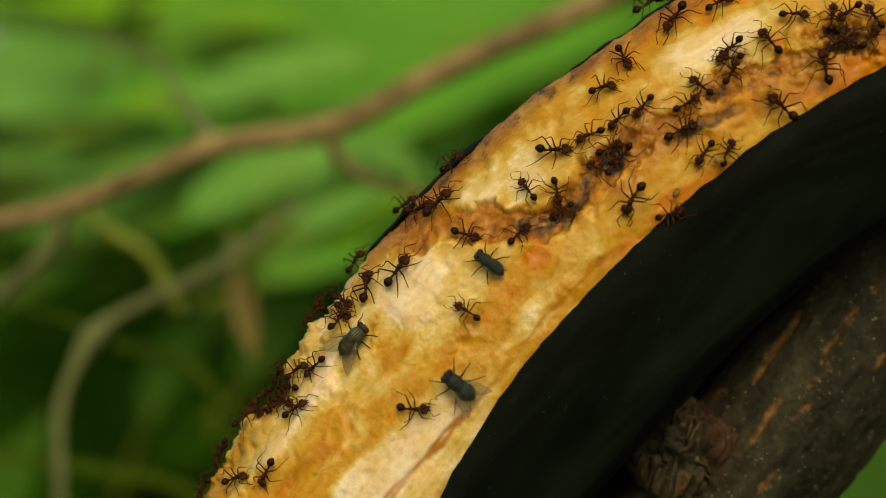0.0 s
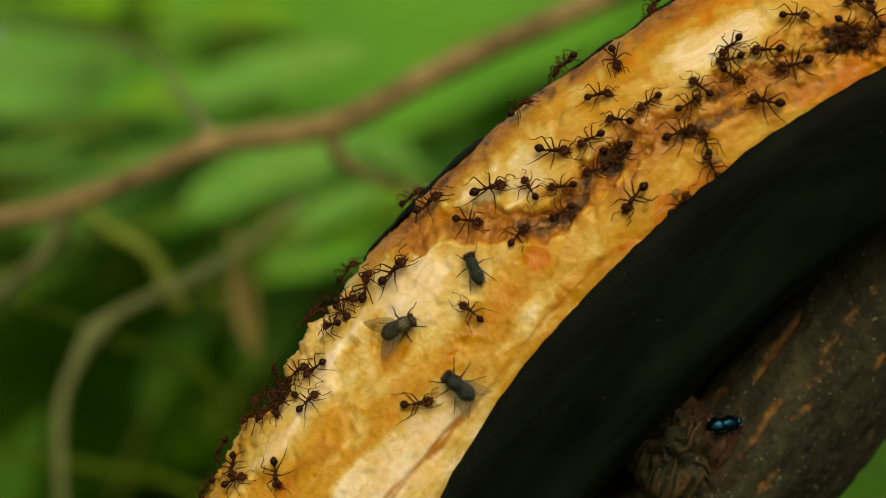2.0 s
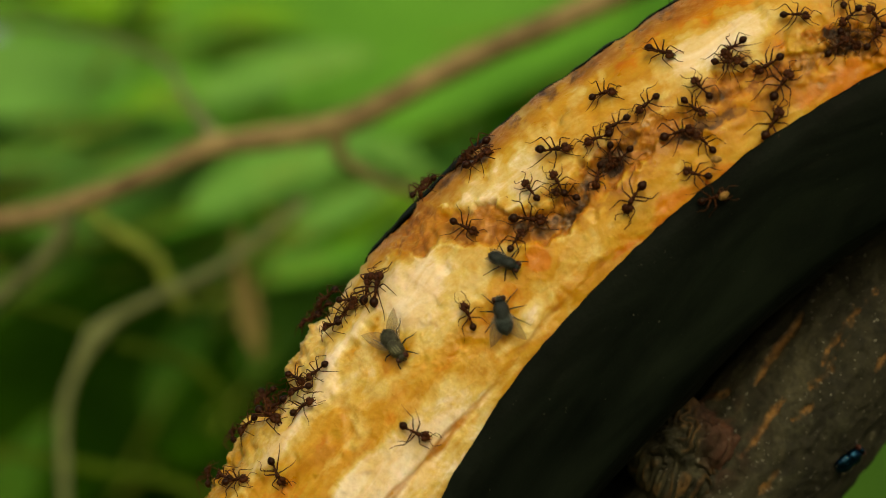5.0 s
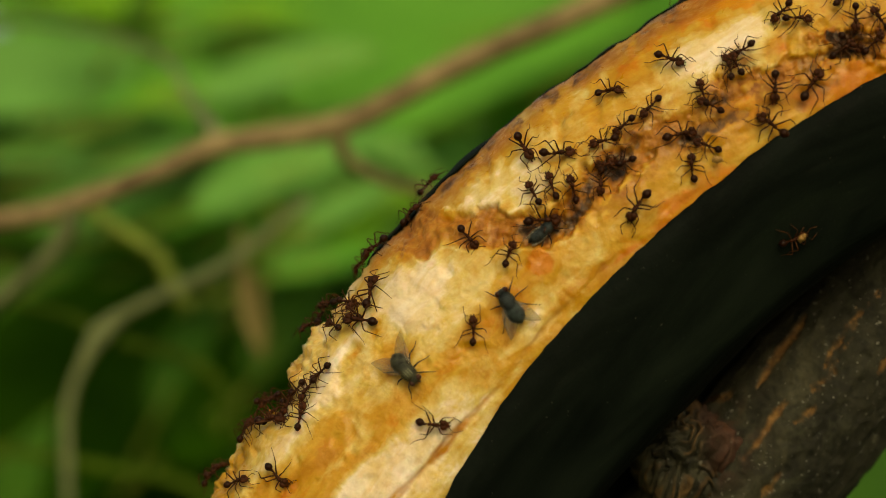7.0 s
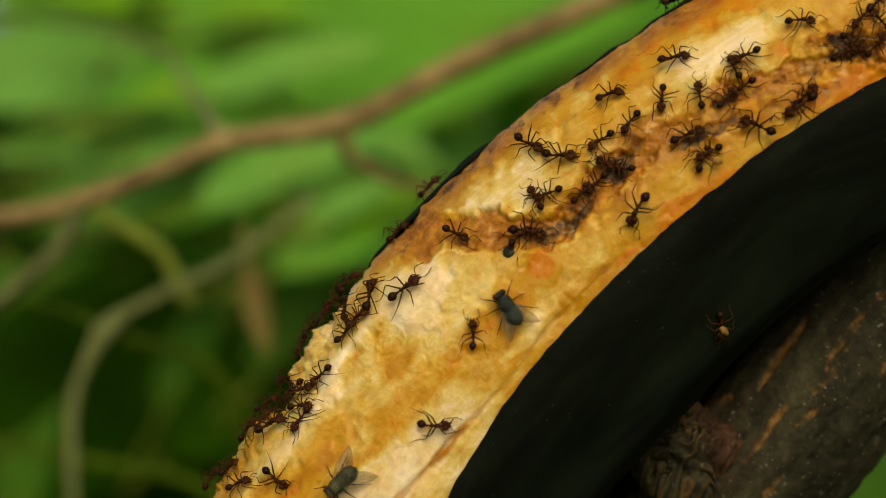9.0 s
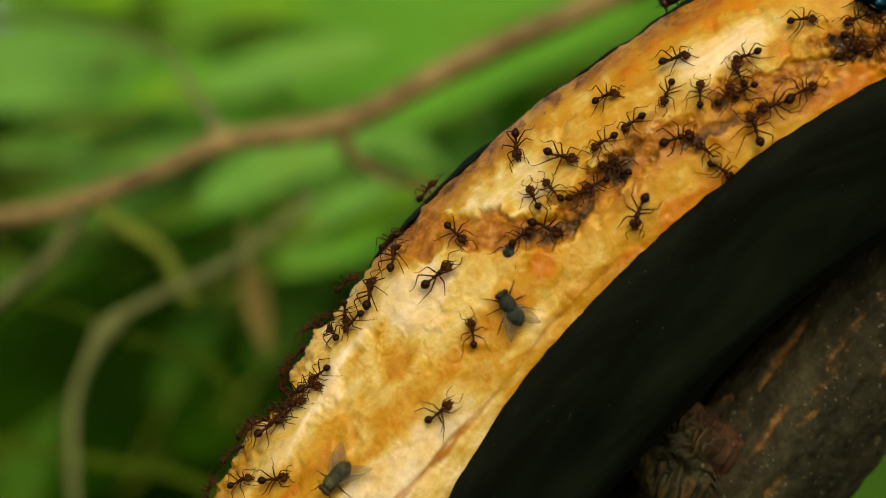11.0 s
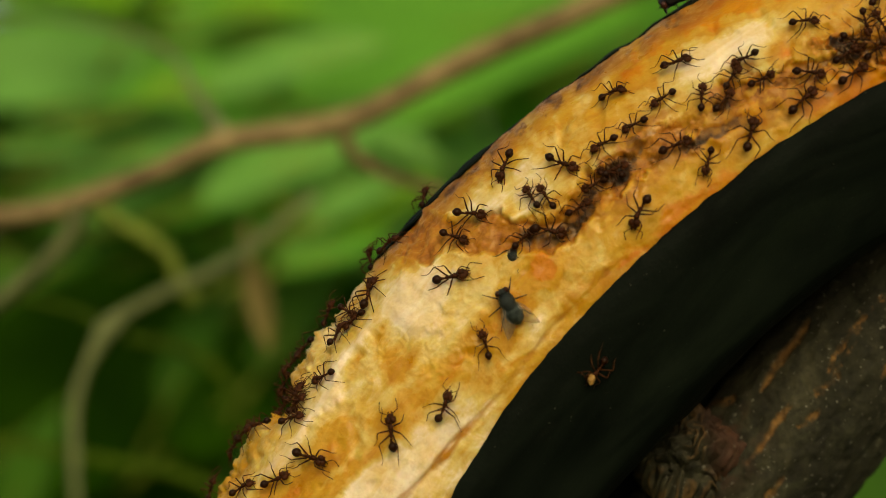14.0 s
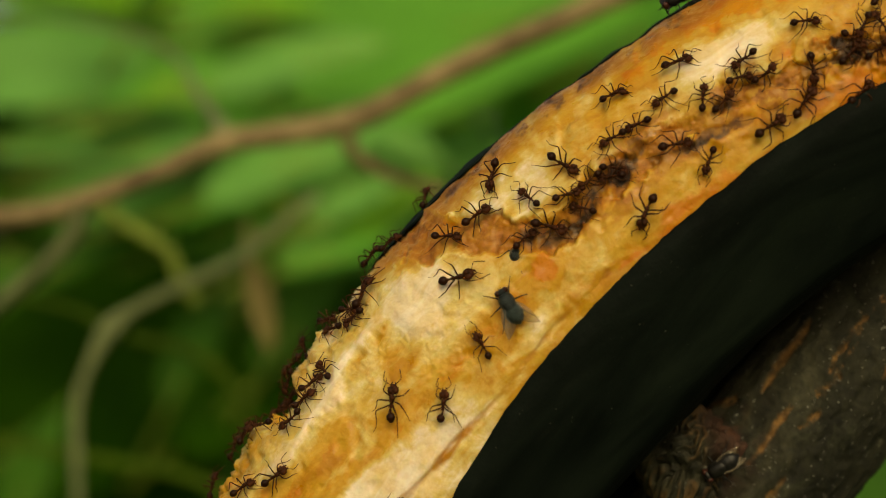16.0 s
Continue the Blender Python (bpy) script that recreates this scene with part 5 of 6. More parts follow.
    crawl(ant(0.91), [(0, 35.82, 12.32, 66), (0.5, 35.61, 11.8, 67), (1.5, 34.5, 11.29, 66), (3, 32.49, 9.04, 222), (4, 32.23, 9.07, 212), (6.5, 31.31, 11.08, 77), (7, 31.03, 11.05, 96), (8, 32.06, 12.68, 118), (10.5, 33.06, 11.67, -36), (11.3, 35.27, 10.76, -32), (11.5, 35.37, 10.55, -41), (12, 32.37, 8.48, -135), (12.5, 29.21, 4.92, -135), (12.7, 28.81, 2.62, -111), (13, 28.86, -0.4, -97), (13.3, 26.56, -5.07, -118), (13.6, 23.65, -8.34, -128), (14, 18.56, -13.78, -130), (14.5, 9.79, -23.22, -130), (15, 3.84, -32.61, -124), (16, 0.93, -37.19, -117)])
    crawl(ant(1.12), [(0, 23.82, 6.29, -123), (4, 23.87, 6.64, -127), (6.5, 24.06, 6.44, -129), (7, 24.13, 6.01, -125), (9, 23.94, 5.92, -121), (11.5, 23.94, 5.66, -115), (13.5, 23.91, 5.83, -115), (14.5, 24.19, 5.96, -113), (16, 24.65, 6.06, -114)])
    crawl(ant(0.88), [(0, 28.71, 4.43, 18), (1.5, 29.68, 5.54, 45), (3, 30.09, 5.9, 49), (3.5, 30.36, 5.74, 40), (4.2, 30.92, 6.2, 43), (5.3, 34.98, 6.76, 4), (6.3, 37.01, 3.58, -72), (6.5, 36.28, 1.47, -108), (6.7, 36.95, -0.02, 17), (7, 43.63, 2.12, 18), (7.3, 43.97, 0.58, -148), (7.6, 39.24, -0.71, -152), (8, 38.06, -3, -114), (8.4, 35.35, -5.93, -132), (8.8, 33.78, -7.72, -130), (9.2, 35.22, -9.11, -34), (9.6, 33.4, -12.6, -128), (10.2, 21.5, -23.6, -134), (10.8, 8.5, -35.2, -130), (11.2, 3.0, -41.5, -128), (16, 2.6, -42.0, -128)])
    crawl(ant(0.88), [(0, 10.82, 7.39, 127), (3, 11.2, 7.54, 126), (6.5, 11.21, 7.54, 122), (8, 11.56, 7.32, 123), (9, 11.33, 7.28, 120), (11.5, 11.09, 7.23, 117), (13.5, 10.76, 7.61, 123), (15.5, 10.12, 7.67, 138), (16, 10.12, 7.67, 138)])
    crawl(ant(0.88), [(0, 14.25, 7.11, -85), (3, 15.17, 8.37, -206), (4, 15.01, 8.28, -216), (6.5, 13.92, 8.79, -288), (8, 12.81, 7.57, -149), (11.5, 13.34, 8.48, -235), (13.5, 11.66, 7.72, -206), (15.5, 14.84, 8.31, -349), (16, 14.84, 8.31, -349)])
    crawl(ant(0.88), [(0, 14.86, 5, -138), (3, 14.7, 4.94, -140), (6.5, 15.67, 8.58, -233), (8, 16.77, 8.07, -305), (11.5, 16.52, 8.16, -335), (13.5, 16.69, 6.4, -351), (15.5, 16.84, 6.49, -193), (16, 16.84, 6.49, -193)])
    crawl(ant(1.12), [(0, -0.07, 5.54, 36), (0.5, 2.93, 6.69, 12), (1, 5.29, 7.17, 11), (1.5, 5.71, 7.18, 8), (2, 6.08, 7.4, 9), (2.5, 7.06, 6.8, -4), (3, 8.81, 5.12, -26), (3.5, 9.58, 4.74, -20), (4.2, 10.13, 3.84, -17), (6.5, 12.81, 4.29, 8), (8, 11.34, 3.18, -5), (9, 10.26, 3.03, -12), (11.5, 12.66, 3.8, -23), (13.5, 12.76, 3.86, -18), (16, 12.72, 4.03, -18)])
    crawl(ant(1.05), [(0, -2.32, 4.71, 0), (3, -0.73, 5.83, 43), (3.5, 0.04, 6.71, 46), (4.2, 1.35, 7.84, 45), (5.3, 6.19, 12.11, 47), (6.5, 9.85, 13.61, -46), (7, 10.31, 12.98, -53), (8, 10.56, 13.07, -31), (9, 10.72, 13.71, -33), (11.5, 8.98, 13.34, -76), (12.5, 8.71, 12.78, -85), (13.5, 8.08, 11.93, -108), (14.5, 6.69, 10.5, -108), (15.5, 5.41, 8.67, -102), (16, 5.83, 9.99, -85)])
    crawl(ant(0.88), [(0, -4.57, 5.43, 25), (1.5, -3.75, 6.22, 20), (3, -3.48, 6.76, 37), (4, -2.99, 7.42, 36), (6.5, -2.04, 8.51, 39), (9, -2.2, 8.56, 35), (11.5, -2.34, 7.95, 55), (12.5, -2.75, 7.5, 111), (15.5, -3.13, 7.7, 112), (16, -3.13, 7.7, 112)])
    crawl(ant(0.94), [(0, 3.21, 1.61, -17), (1, 3.57, 2.42, -9), (1.5, 3.5, 3.43, -5), (3, 3.2, 3.54, 0), (4, 3.05, 3.6, -6), (6.5, 2.85, 1.72, -58), (7, 3.17, 1.76, -47), (8, 1.84, 2.65, -32), (9, 1.55, 2.67, -25), (11.5, 1.41, 2.63, -35), (12.5, 1.14, 2.53, -23), (13.5, 1.01, 2.36, -27), (15.5, 0.66, 2.56, -19), (16, -0.14, 2.56, -4)])
    crawl(ant(1.12), [(0, -5.32, -3, 50), (1, -5.54, -3.36, 48), (1.5, -5.86, -3.25, 38), (3, -5.87, -2.88, 33), (4.2, -6.08, -2.94, 31), (6.5, -10.87, -8.81, 198), (8, -9.51, -8.46, 70), (9, -5.1, -4.33, 35), (10, -3.14, -3.45, 32), (11.5, -0.13, -2.09, 41), (12.5, 0.39, -2.15, 18), (13.5, 0.41, -2.39, 11), (14.5, 0.9, -2.36, 8), (15.5, 0.98, -2.55, 10), (16, 1.22, -2.4, 10)])
    crawl(ant(1.12), [(0, -9.14, -4.96, 103), (3, -9.16, -4.92, 103), (6.5, -8.87, -4.81, 99), (8, -9.3, -5.32, 90), (9, -9.17, -5.08, 101), (11.5, -9.2, -4.84, 99), (13.5, -9.42, -4.57, 97), (15.5, -10.27, -4.44, 75), (16, -10.27, -4.44, 75)])
    crawl(ant(0.88), [(0, -12.11, -6.79, -27), (3, -11.58, -6.6, -6), (6.5, -11.72, -6.35, -17), (8, -12.34, -7.07, -63), (11.5, -12.34, -7.37, -56), (13.5, -12.38, -7.03, -37), (15.5, -12.16, -6.72, -15), (16, -12.16, -6.72, -15)])
    crawl(ant(0.88), [(0, -12.71, -9.25, 66), (3, -13.76, -9.96, 215), (6.5, -13.62, -9.42, 144), (8, -13.76, -9.32, 135), (9, -12.24, -9.79, 48), (11.5, -13.95, -9.66, 168), (13.5, -13.52, -9.92, 55), (15.5, -14.41, -9.33, 161), (16, -14.41, -9.33, 161)])
    crawl(ant(0.88), [(0, -16.25, -8.04, -144), (4, -16.27, -7.83, -151), (6.5, -16.12, -7.81, -135), (8, -16.62, -7.35, 33), (11.5, -16.56, -8.02, 200), (13.5, -15.81, -7.03, 72), (15.5, -15.77, -7.76, -13), (16, -15.77, -7.76, -13)])
    crawl(ant(0.92), [(0, -10.79, -1.07, 34), (1, -10.79, -1.11, 34), (1.5, -12.25, -2.35, 41), (3, -12.55, -2.06, 40), (3.5, -14.67, -4.22, -139), (4, -14.88, -4.65, -135), (6.5, -15.51, -6.6, -153), (8, -14.84, -4.78, -327), (9, -12.35, -3.01, -340), (11.5, -13.41, -3.12, -333), (12.5, -11.21, -1.33, -330), (13.5, -10.02, -0.42, -508), (14.5, -9.39, -0, -675), (15.5, -9.45, -0.58, -690), (16, -9.92, 0.38, -675)])
    crawl(ant(0.88), [(0, -15.21, -5.75, -149), (3, -16.3, -7.81, -166), (6.5, -17.29, -9.6, -217), (8, -17.23, -9.5, -144), (11.5, -17.13, -9.7, -205), (13.5, -18.45, -11.64, -138), (15.5, -18.63, -11.62, -223), (16, -18.63, -11.62, -223)])
    crawl(ant(0.88), [(0, -15.75, -15.18, -144), (3, -15.73, -15.53, -150), (6.5, -15.54, -15.46, -138), (8, -15.69, -15.39, -140), (11.5, -15.88, -15.34, -146), (13.5, -15.59, -15.42, -146), (15.5, -15.55, -14.3, -220), (16, -15.55, -14.3, -220)])
    crawl(ant(0.88), [(0, -18.82, -17.54, 175), (3, -18.91, -17.88, 156), (6.5, -16.87, -17.67, 201), (8, -17.87, -17.1, 358), (11.5, -18.59, -17.23, 372), (13.5, -19.09, -17.46, 385), (15.5, -17.2, -16.08, 395), (16, -17.2, -16.08, 395)])
    crawl(ant(0.88), [(0, -20.82, -19.93, 63), (3, -20.66, -20.1, 122), (6.5, -20.19, -19.56, 218), (8, -17.66, -18.96, 383), (11.5, -20.2, -20.34, 211), (13.5, -19.38, -20.35, 32), (15.5, -19.8, -20.62, -146), (16, -19.8, -20.62, -146)])
    crawl(ant(0.88), [(0, -18.32, -20.5, 30), (1.5, -16.64, -19.43, 42), (3, -16.37, -19.17, 30), (6.5, -18.01, -20.31, 35), (8, -18.05, -21.43, 212), (11.5, -19.02, -18.77, 378), (13.5, -18.77, -18.53, 386), (15.5, -18.02, -17.87, 391), (16, -18.02, -17.87, 391)])
    crawl(ant(0.88), [(0, -21.07, -15.89, 38), (3, -21.91, -16.24, 206), (6.5, -21.83, -17.81, 225), (8, -21.73, -16.96, 223), (11.5, -22.02, -15.52, 54), (13.5, -22.17, -17.17, -118), (15.5, -21.77, -17.05, -109), (16, -21.77, -17.05, -109)])
    crawl(ant(0.88), [(0, -24.68, -21.79, 68), (1.5, -24.68, -21.96, 41), (2, -24.14, -21.78, -125), (3, -24.58, -22.38, -148), (6.5, -24.15, -22.28, -153), (8, -22.87, -21.28, -324), (11.5, -23.98, -21.73, -151), (13.5, -24.24, -21.82, -145), (15.5, -24.23, -21.8, -153), (16, -24.23, -21.8, -153)])
    crawl(ant(0.88), [(0, -28, -25.57, -122), (3, -28.3, -24.71, -150), (3.5, -27.85, -24.58, -135), (6.5, -24.83, -22.46, -307), (9, -24.74, -22.08, -315), (13.5, -25.42, -22.35, -317), (15.5, -25.38, -22.08, -313), (16, -25.38, -22.08, -313)])
    crawl(ant(0.88), [(0, -28.54, -26.32, -121), (0.5, -27.86, -25.2, -229), (1.5, -26.64, -25.82, -208), (2.2, -25.92, -28.24, -39), (3, -25.8, -29.31, -155), (4, -25.67, -29.79, -148), (6.5, -29.4, -27.46, -295), (8, -30.09, -27.14, -474), (9, -27.03, -26.86, -338), (11.5, -26.77, -25.37, -331), (12.5, -27.21, -24.36, -159), (13.5, -27.81, -24.57, -128), (15.5, -27.66, -24.15, -305), (16, -27.66, -24.15, -305)])
    crawl(ant(0.96), [(0, -22.04, -28.32, -120), (0.5, -21.68, -28.67, -113), (1, -21.04, -28.68, -97), (3, -20.69, -28.21, -62), (4, -20.67, -28.08, -74), (6.5, -21.08, -28.06, -47), (8, -21.23, -27.96, -42), (9, -21.38, -28.15, -40), (11.5, -21.59, -28.05, 7), (13.5, -21.59, -27.89, 18), (15.5, -21.73, -27.4, 29), (16, -21.78, -27.37, 32)])
    crawl(ant(0.88), [(0, -25.75, -29.21, 8), (3, -25.91, -29.31, 13), (6.5, -25.79, -29.21, 0), (8, -25.91, -29.14, 4), (11.5, -25.66, -28.84, 15), (13.5, -25.77, -29.07, 24), (15.5, -25.77, -29.12, 27), (16, -25.77, -29.12, 27)])
    crawl(ant(0.88), [(0, -30, -30.43, -143), (1.5, -29.39, -30.57, -143), (3, -29.01, -30.53, -149), (6.5, -29.69, -27.92, -288), (8, -29.91, -27.53, -291), (11.5, -30.63, -29.77, -322), (16, -30.78, -29.19, -301)])
    crawl(ant(1.00), [(0, -3.61, -20.21, -3), (1.5, -3.21, -19.96, 11), (2, -3.14, -19.49, 9), (2.5, -2.94, -19.31, 16), (3, -4.08, -20.92, -22), (3.5, -4.64, -22.08, -52), (4.2, -5.12, -23.19, -68), (5.2, -3.23, -22.76, -18), (6.5, -1.54, -21.21, 8), (7, -1.55, -21.45, -5), (8, -1.55, -21.21, 0), (9, -1.49, -21.22, -2), (11.5, -0.81, -19.37, 40), (12.5, -0.93, -18.83, 40), (13.5, -0.52, -18.14, 45), (14.5, -0.35, -18.65, 89), (15.5, -0.8, -18.4, 78), (16, -0.64, -18.26, 83)])
    crawl(ant(0.88), [(0, 3.18, -7.89, 148), (1.5, 3.79, -7.75, 147), (3, 3.45, -7.67, 121), (4, 3.51, -7.68, 128), (6.5, 2.99, -9.14, 85), (7, 3.45, -9.56, 90), (8, 3.2, -9.85, 81), (9, 3.33, -9.76, 90), (11.5, 3.23, -9.62, 97), (12.5, 2.89, -10.08, 122), (13.5, 3.8, -10.17, 122), (14.5, 5.51, -11, 101), (15.5, 4.41, -10.72, 120), (16, 4.11, -10.65, 121)])
    crawl(ant(1.03), [(0, 25.79, 31.57, 36), (0.5, 21.86, 28.72, 214), (1.5, 14.86, 24.65, 204), (2.5, 15.27, 22.47, 221), (3, 13.84, 20.97, 215), (4, 10.51, 17.64, 222), (6.5, -4.65, 4.15, 214), (7, -8.55, 0.12, 209), (7.5, -10.79, -1.75, 219), (8, -14.05, -4.6, 212), (9, -14.56, -5.29, 213), (10.3, -8.36, -1.83, 34), (11.5, -4.77, 0.7, 144), (12.5, -0.75, 5.75, 32), (13.5, 1.62, 5.9, 6), (14.5, 4.26, 5.21, -8), (15.5, 3.7, 5.53, 25), (16, 3.83, 5.63, 32)])
    crawl(ant(0.88), [(0, 1.5, 10.57, 42), (0.5, 3.79, 13.55, 46), (1, 6, 16.03, 49), (1.5, 8.18, 17.79, 38), (2, 10.22, 17.47, 31), (3, 9.13, 15.44, -56), (3.5, 9.25, 15.39, -52), (4.2, 6.88, 13.81, -133), (6.5, -3.08, 5.51, -312), (8, -5.69, 2.72, -310), (12.5, -7.29, 1.07, -318), (15.5, -7.3, 1.67, -326), (16, -7.3, 1.67, -326)])
    crawl(ant(0.88), [(0, 28.64, 32.82, -162), (1.5, 17.93, 26.22, -145), (3, 8.42, 18.26, -145), (3.5, 5.5, 14.42, -144), (4.2, 2.1, 11.38, -139), (6.5, -8.94, 0.04, -141), (7, -10.58, -1.13, -154), (8, -18.41, -11.53, -130), (11.5, -19.91, -13.23, -117), (16, -20.1, -13.69, -124)])
    crawl(ant(1.12), [(0, 29.57, 28.54, -111), (0.5, 28.89, 29.01, -111), (1, 28.25, 29.78, -107), (1.5, 27.89, 30.65, -106), (2, 27.36, 31.26, -103), (2.5, 28.2, 33.26, -112), (4.2, 30.2, 35.59, -117), (16, 29.86, 36.81, -126)])
    crawl(ant(0.88), [(0, 35.07, 30.64, 25), (0.5, 37.18, 31.19, 24), (1, 39.5, 32.89, 35), (2, 40.97, 35.65, 45), (16, 40.4, 37.28, 45)])
    crawl(ant(0.90), [(0, 36.46, 25.21, -145), (4, 36.51, 25.35, -151), (6.5, 37.28, 25.51, -156), (8, 37.63, 25.47, -160), (9, 37.69, 25.24, -162), (13.5, 37.37, 25.22, -161), (15.5, 37.05, 25.1, -150), (16, 37.05, 25.1, -150)])
    crawl(ant(0.88), [(0, 36.18, 23.86, 180), (3, 36.17, 23.72, 191), (6.5, 36.92, 23.79, 115), (8, 36.24, 24, 105), (11.5, 36.59, 23.02, 112), (13.5, 35.73, 23.04, 63), (15.5, 36.52, 22.99, 14), (16, 36.52, 22.99, 14)])
    crawl(ant(0.88), [(0, 36.54, 22.46, 62), (3, 36.56, 21.87, -65), (6.5, 35.21, 24.47, 46), (8, 37.16, 21.36, 218), (11.5, 37.66, 21.09, 208), (13.5, 39.26, 22.86, 385), (15.5, 39.91, 23.49, 395), (16, 39.91, 23.49, 395)])
    crawl(ant(1.00), [(0, 41.21, 26.04, 127), (0.5, 40.96, 25.12, 162), (1.5, 40.93, 25.15, 175), (3, 40.84, 24.87, 196), (4.2, 40.81, 24.74, 177), (6.5, 41.38, 21.15, 269), (7, 41.53, 20.87, 267), (8, 42.24, 20.57, 284), (9, 45.08, 20.28, 401), (11.5, 44.66, 21.23, 380), (12.5, 45.75, 23, 440), (13.5, 45.66, 23, 426), (14.5, 45.36, 23.92, 277), (16, 45.47, 23.88, 274)])
    crawl(ant(1.12), [(0, 42.71, 17.86, 133), (0.5, 41.21, 18.3, 143), (1.5, 40, 18.86, 166), (2, 40.51, 18.62, 167), (2.5, 39.02, 17.22, 167), (3, 39.63, 16.65, 14), (3.5, 40.58, 15.67, 22), (4.2, 41.74, 16.24, 17), (6.5, 41.06, 16.15, 161), (7, 41.1, 16.3, 140), (8, 40.34, 16.25, 149), (9, 38.94, 16.56, 152), (11.5, 38.44, 16.34, 98), (12.5, 37.89, 15.96, 139), (13.5, 38.16, 15.79, 93), (14.5, 37.86, 16, 57), (15.5, 39.45, 16.63, 32), (16, 40.43, 16.99, 31)])
    crawl(ant(1.12), [(0, 48, 22.86, 95), (0.5, 48.57, 23.8, 137), (1.5, 45.96, 25.36, 196), (2.5, 42.31, 21.19, 192), (3, 39.95, 20.54, 174), (3.5, 40.72, 20.17, 165), (4.2, 39.17, 20.17, 165), (5.3, 44.01, 21.11, 16), (6.5, 46.6, 22.4, 18), (7, 46.1, 21.41, 55), (8, 46.41, 20.43, 43), (9, 44.4, 18.99, 212), (11.5, 40.37, 19.34, 190), (12.5, 40.79, 19.57, 19), (13.5, 44.33, 19.79, 28), (14.5, 44.79, 20.28, 53), (16, 44.61, 19.95, 54)])
    crawl(ant(0.88), [(0, 44.46, 29.39, -5), (4, 44.44, 29.46, -5), (6.5, 44.53, 29.47, -5), (8, 44.56, 29.57, -3), (9, 44.62, 29.49, -3), (11.5, 44.66, 29.63, 0), (16, 44.83, 29.78, 2)])
    crawl(ant(0.88), [(0, 42.5, 33.64, -94), (6.3, 42.94, 33.76, -94), (7, 42.38, 30.19, -135), (8, 41.52, 29.86, -243), (8.6, 41.01, 33, -255), (9.2, 40.43, 36.53, -262), (16, 40.18, 37.28, -262)])
    crawl(ant(0.88), [(0, 49.14, 29.21, 83), (1.5, 51.14, 28.15, 11), (3, 51.31, 29.44, -159), (6.5, 51.42, 29.29, -120), (8, 51.66, 30.68, 13), (9, 52.22, 29.89, -130), (11.5, 51.44, 29.91, -160), (13.5, 52.37, 29.65, -72), (15.5, 51.98, 29.31, -115), (16, 51.98, 29.31, -115)])
    crawl(ant(0.88), [(0, 51.25, 29.71, -142), (0.5, 53, 31.37, -160), (1.5, 52.21, 30.93, -177), (3, 52.77, 31.54, -184), (6.5, 48.24, 32.22, -308), (8, 54.27, 32, -312), (15.5, 54.27, 33.03, -309), (16, 54.27, 33.03, -309)])
    crawl(ant(0.88), [(0, 49.75, 25.79, 38), (4, 49.87, 25.67, 36), (9, 50.01, 25.99, 28), (13.5, 50.05, 26.18, 33), (15.5, 50.05, 26.24, 45), (16, 50.05, 26.24, 45)])
    crawl(ant(0.88), [(0, 54, 26.71, 47), (4, 54.08, 26.78, 46), (9, 53.87, 27.06, 51), (16, 53.79, 27.1, 45)])
    crawl(ant(0.88), [(0, 54.21, 29.36, 127), (4, 54.23, 29.35, 125), (9, 54.33, 29.71, 130), (16, 54.04, 29.74, 123)])
    crawl(ant(1.04), [(0, 61.32, 26.5, 30), (11.3, 60.7, 27.12, 30), (12.5, 58.07, 25.14, 22), (13.5, 51.05, 23.36, 26), (14.5, 51.29, 23.42, 39), (15.5, 52.98, 23.6, 67), (16, 51.76, 21.17, 42)])
    crawl(ant(0.88), [(0, 32.54, 20.46, 142), (4, 32.55, 20.39, 143), (6.5, 32.49, 20.29, 114), (8, 31.91, 20.29, 101), (11.5, 31.98, 20.52, 92), (16, 31.97, 20.49, 88)])
    crawl(ant(0.88), [(0, 30.93, 18.32, 28), (4, 31.33, 18.14, 21), (6.5, 32.56, 18.08, -156), (8, 35.2, 19.9, -313), (11.5, 34.87, 20.09, -304), (16, 34.58, 19.88, -315)])
    crawl(ant(1.12), [(0, -7.79, -38.68, 80), (11, -7.68, -36.99, 80), (11.8, -6.88, -33.34, 77), (12.5, -5.96, -28.65, 74), (13, -6.14, -24.68, 91), (13.5, -6.31, -21.85, 92), (14.5, -7.74, -21.54, 88), (15, -7.59, -19.93, 82), (15.5, -6.77, -18.22, 61), (16, -7.03, -18.08, 83)])
    crawl(ant(1.12), [(0, -21.36, -20.82, -153), (6.5, -21.65, -21.46, -13), (11.5, -21.98, -21.95, 34), (12.5, -23.54, -23.36, 39), (13.5, -20.06, -22.89, 9), (14, -17.22, -25.25, -16), (14.5, -13.85, -26.58, -4), (15, -11.02, -27.54, -14), (15.5, -9.52, -29.47, 53), (16, -8.64, -32.55, 47)])
    crawl(ant(0.88), [(0, 9.71, 1.79, 45), (4.2, 9.6, 1.81, 49), (6.5, 7.96, -0.14, 71), (7, 7.95, -0.06, 69), (8, 9.41, 2.43, 41), (16, 9.51, 2.6, 41)])
    crawl(ant(0.88), [(0, -23.29, -18.36, -135), (4, -22.99, -18.22, -133), (6.5, -22.44, -18.42, 37), (9, -22.24, -17.22, 32), (11.5, -21.41, -17.37, -131), (16, -21.32, -17.55, 47)])
    crawl(ant(0.88), [(0, -12.07, -8.07, -31), (4, -12.13, -8.01, -25), (6.5, -11.29, -7.56, 149), (9, -10.88, -7.94, 24), (11.5, -11.56, -8.59, -151), (16, -11.85, -7.62, -146)])
    crawl(ant(0.88), [(0, 51.07, 26.64, -42), (4, 51.19, 26.64, -42), (9, 51.26, 26.92, -38), (16, 50.93, 27.6, -35)])
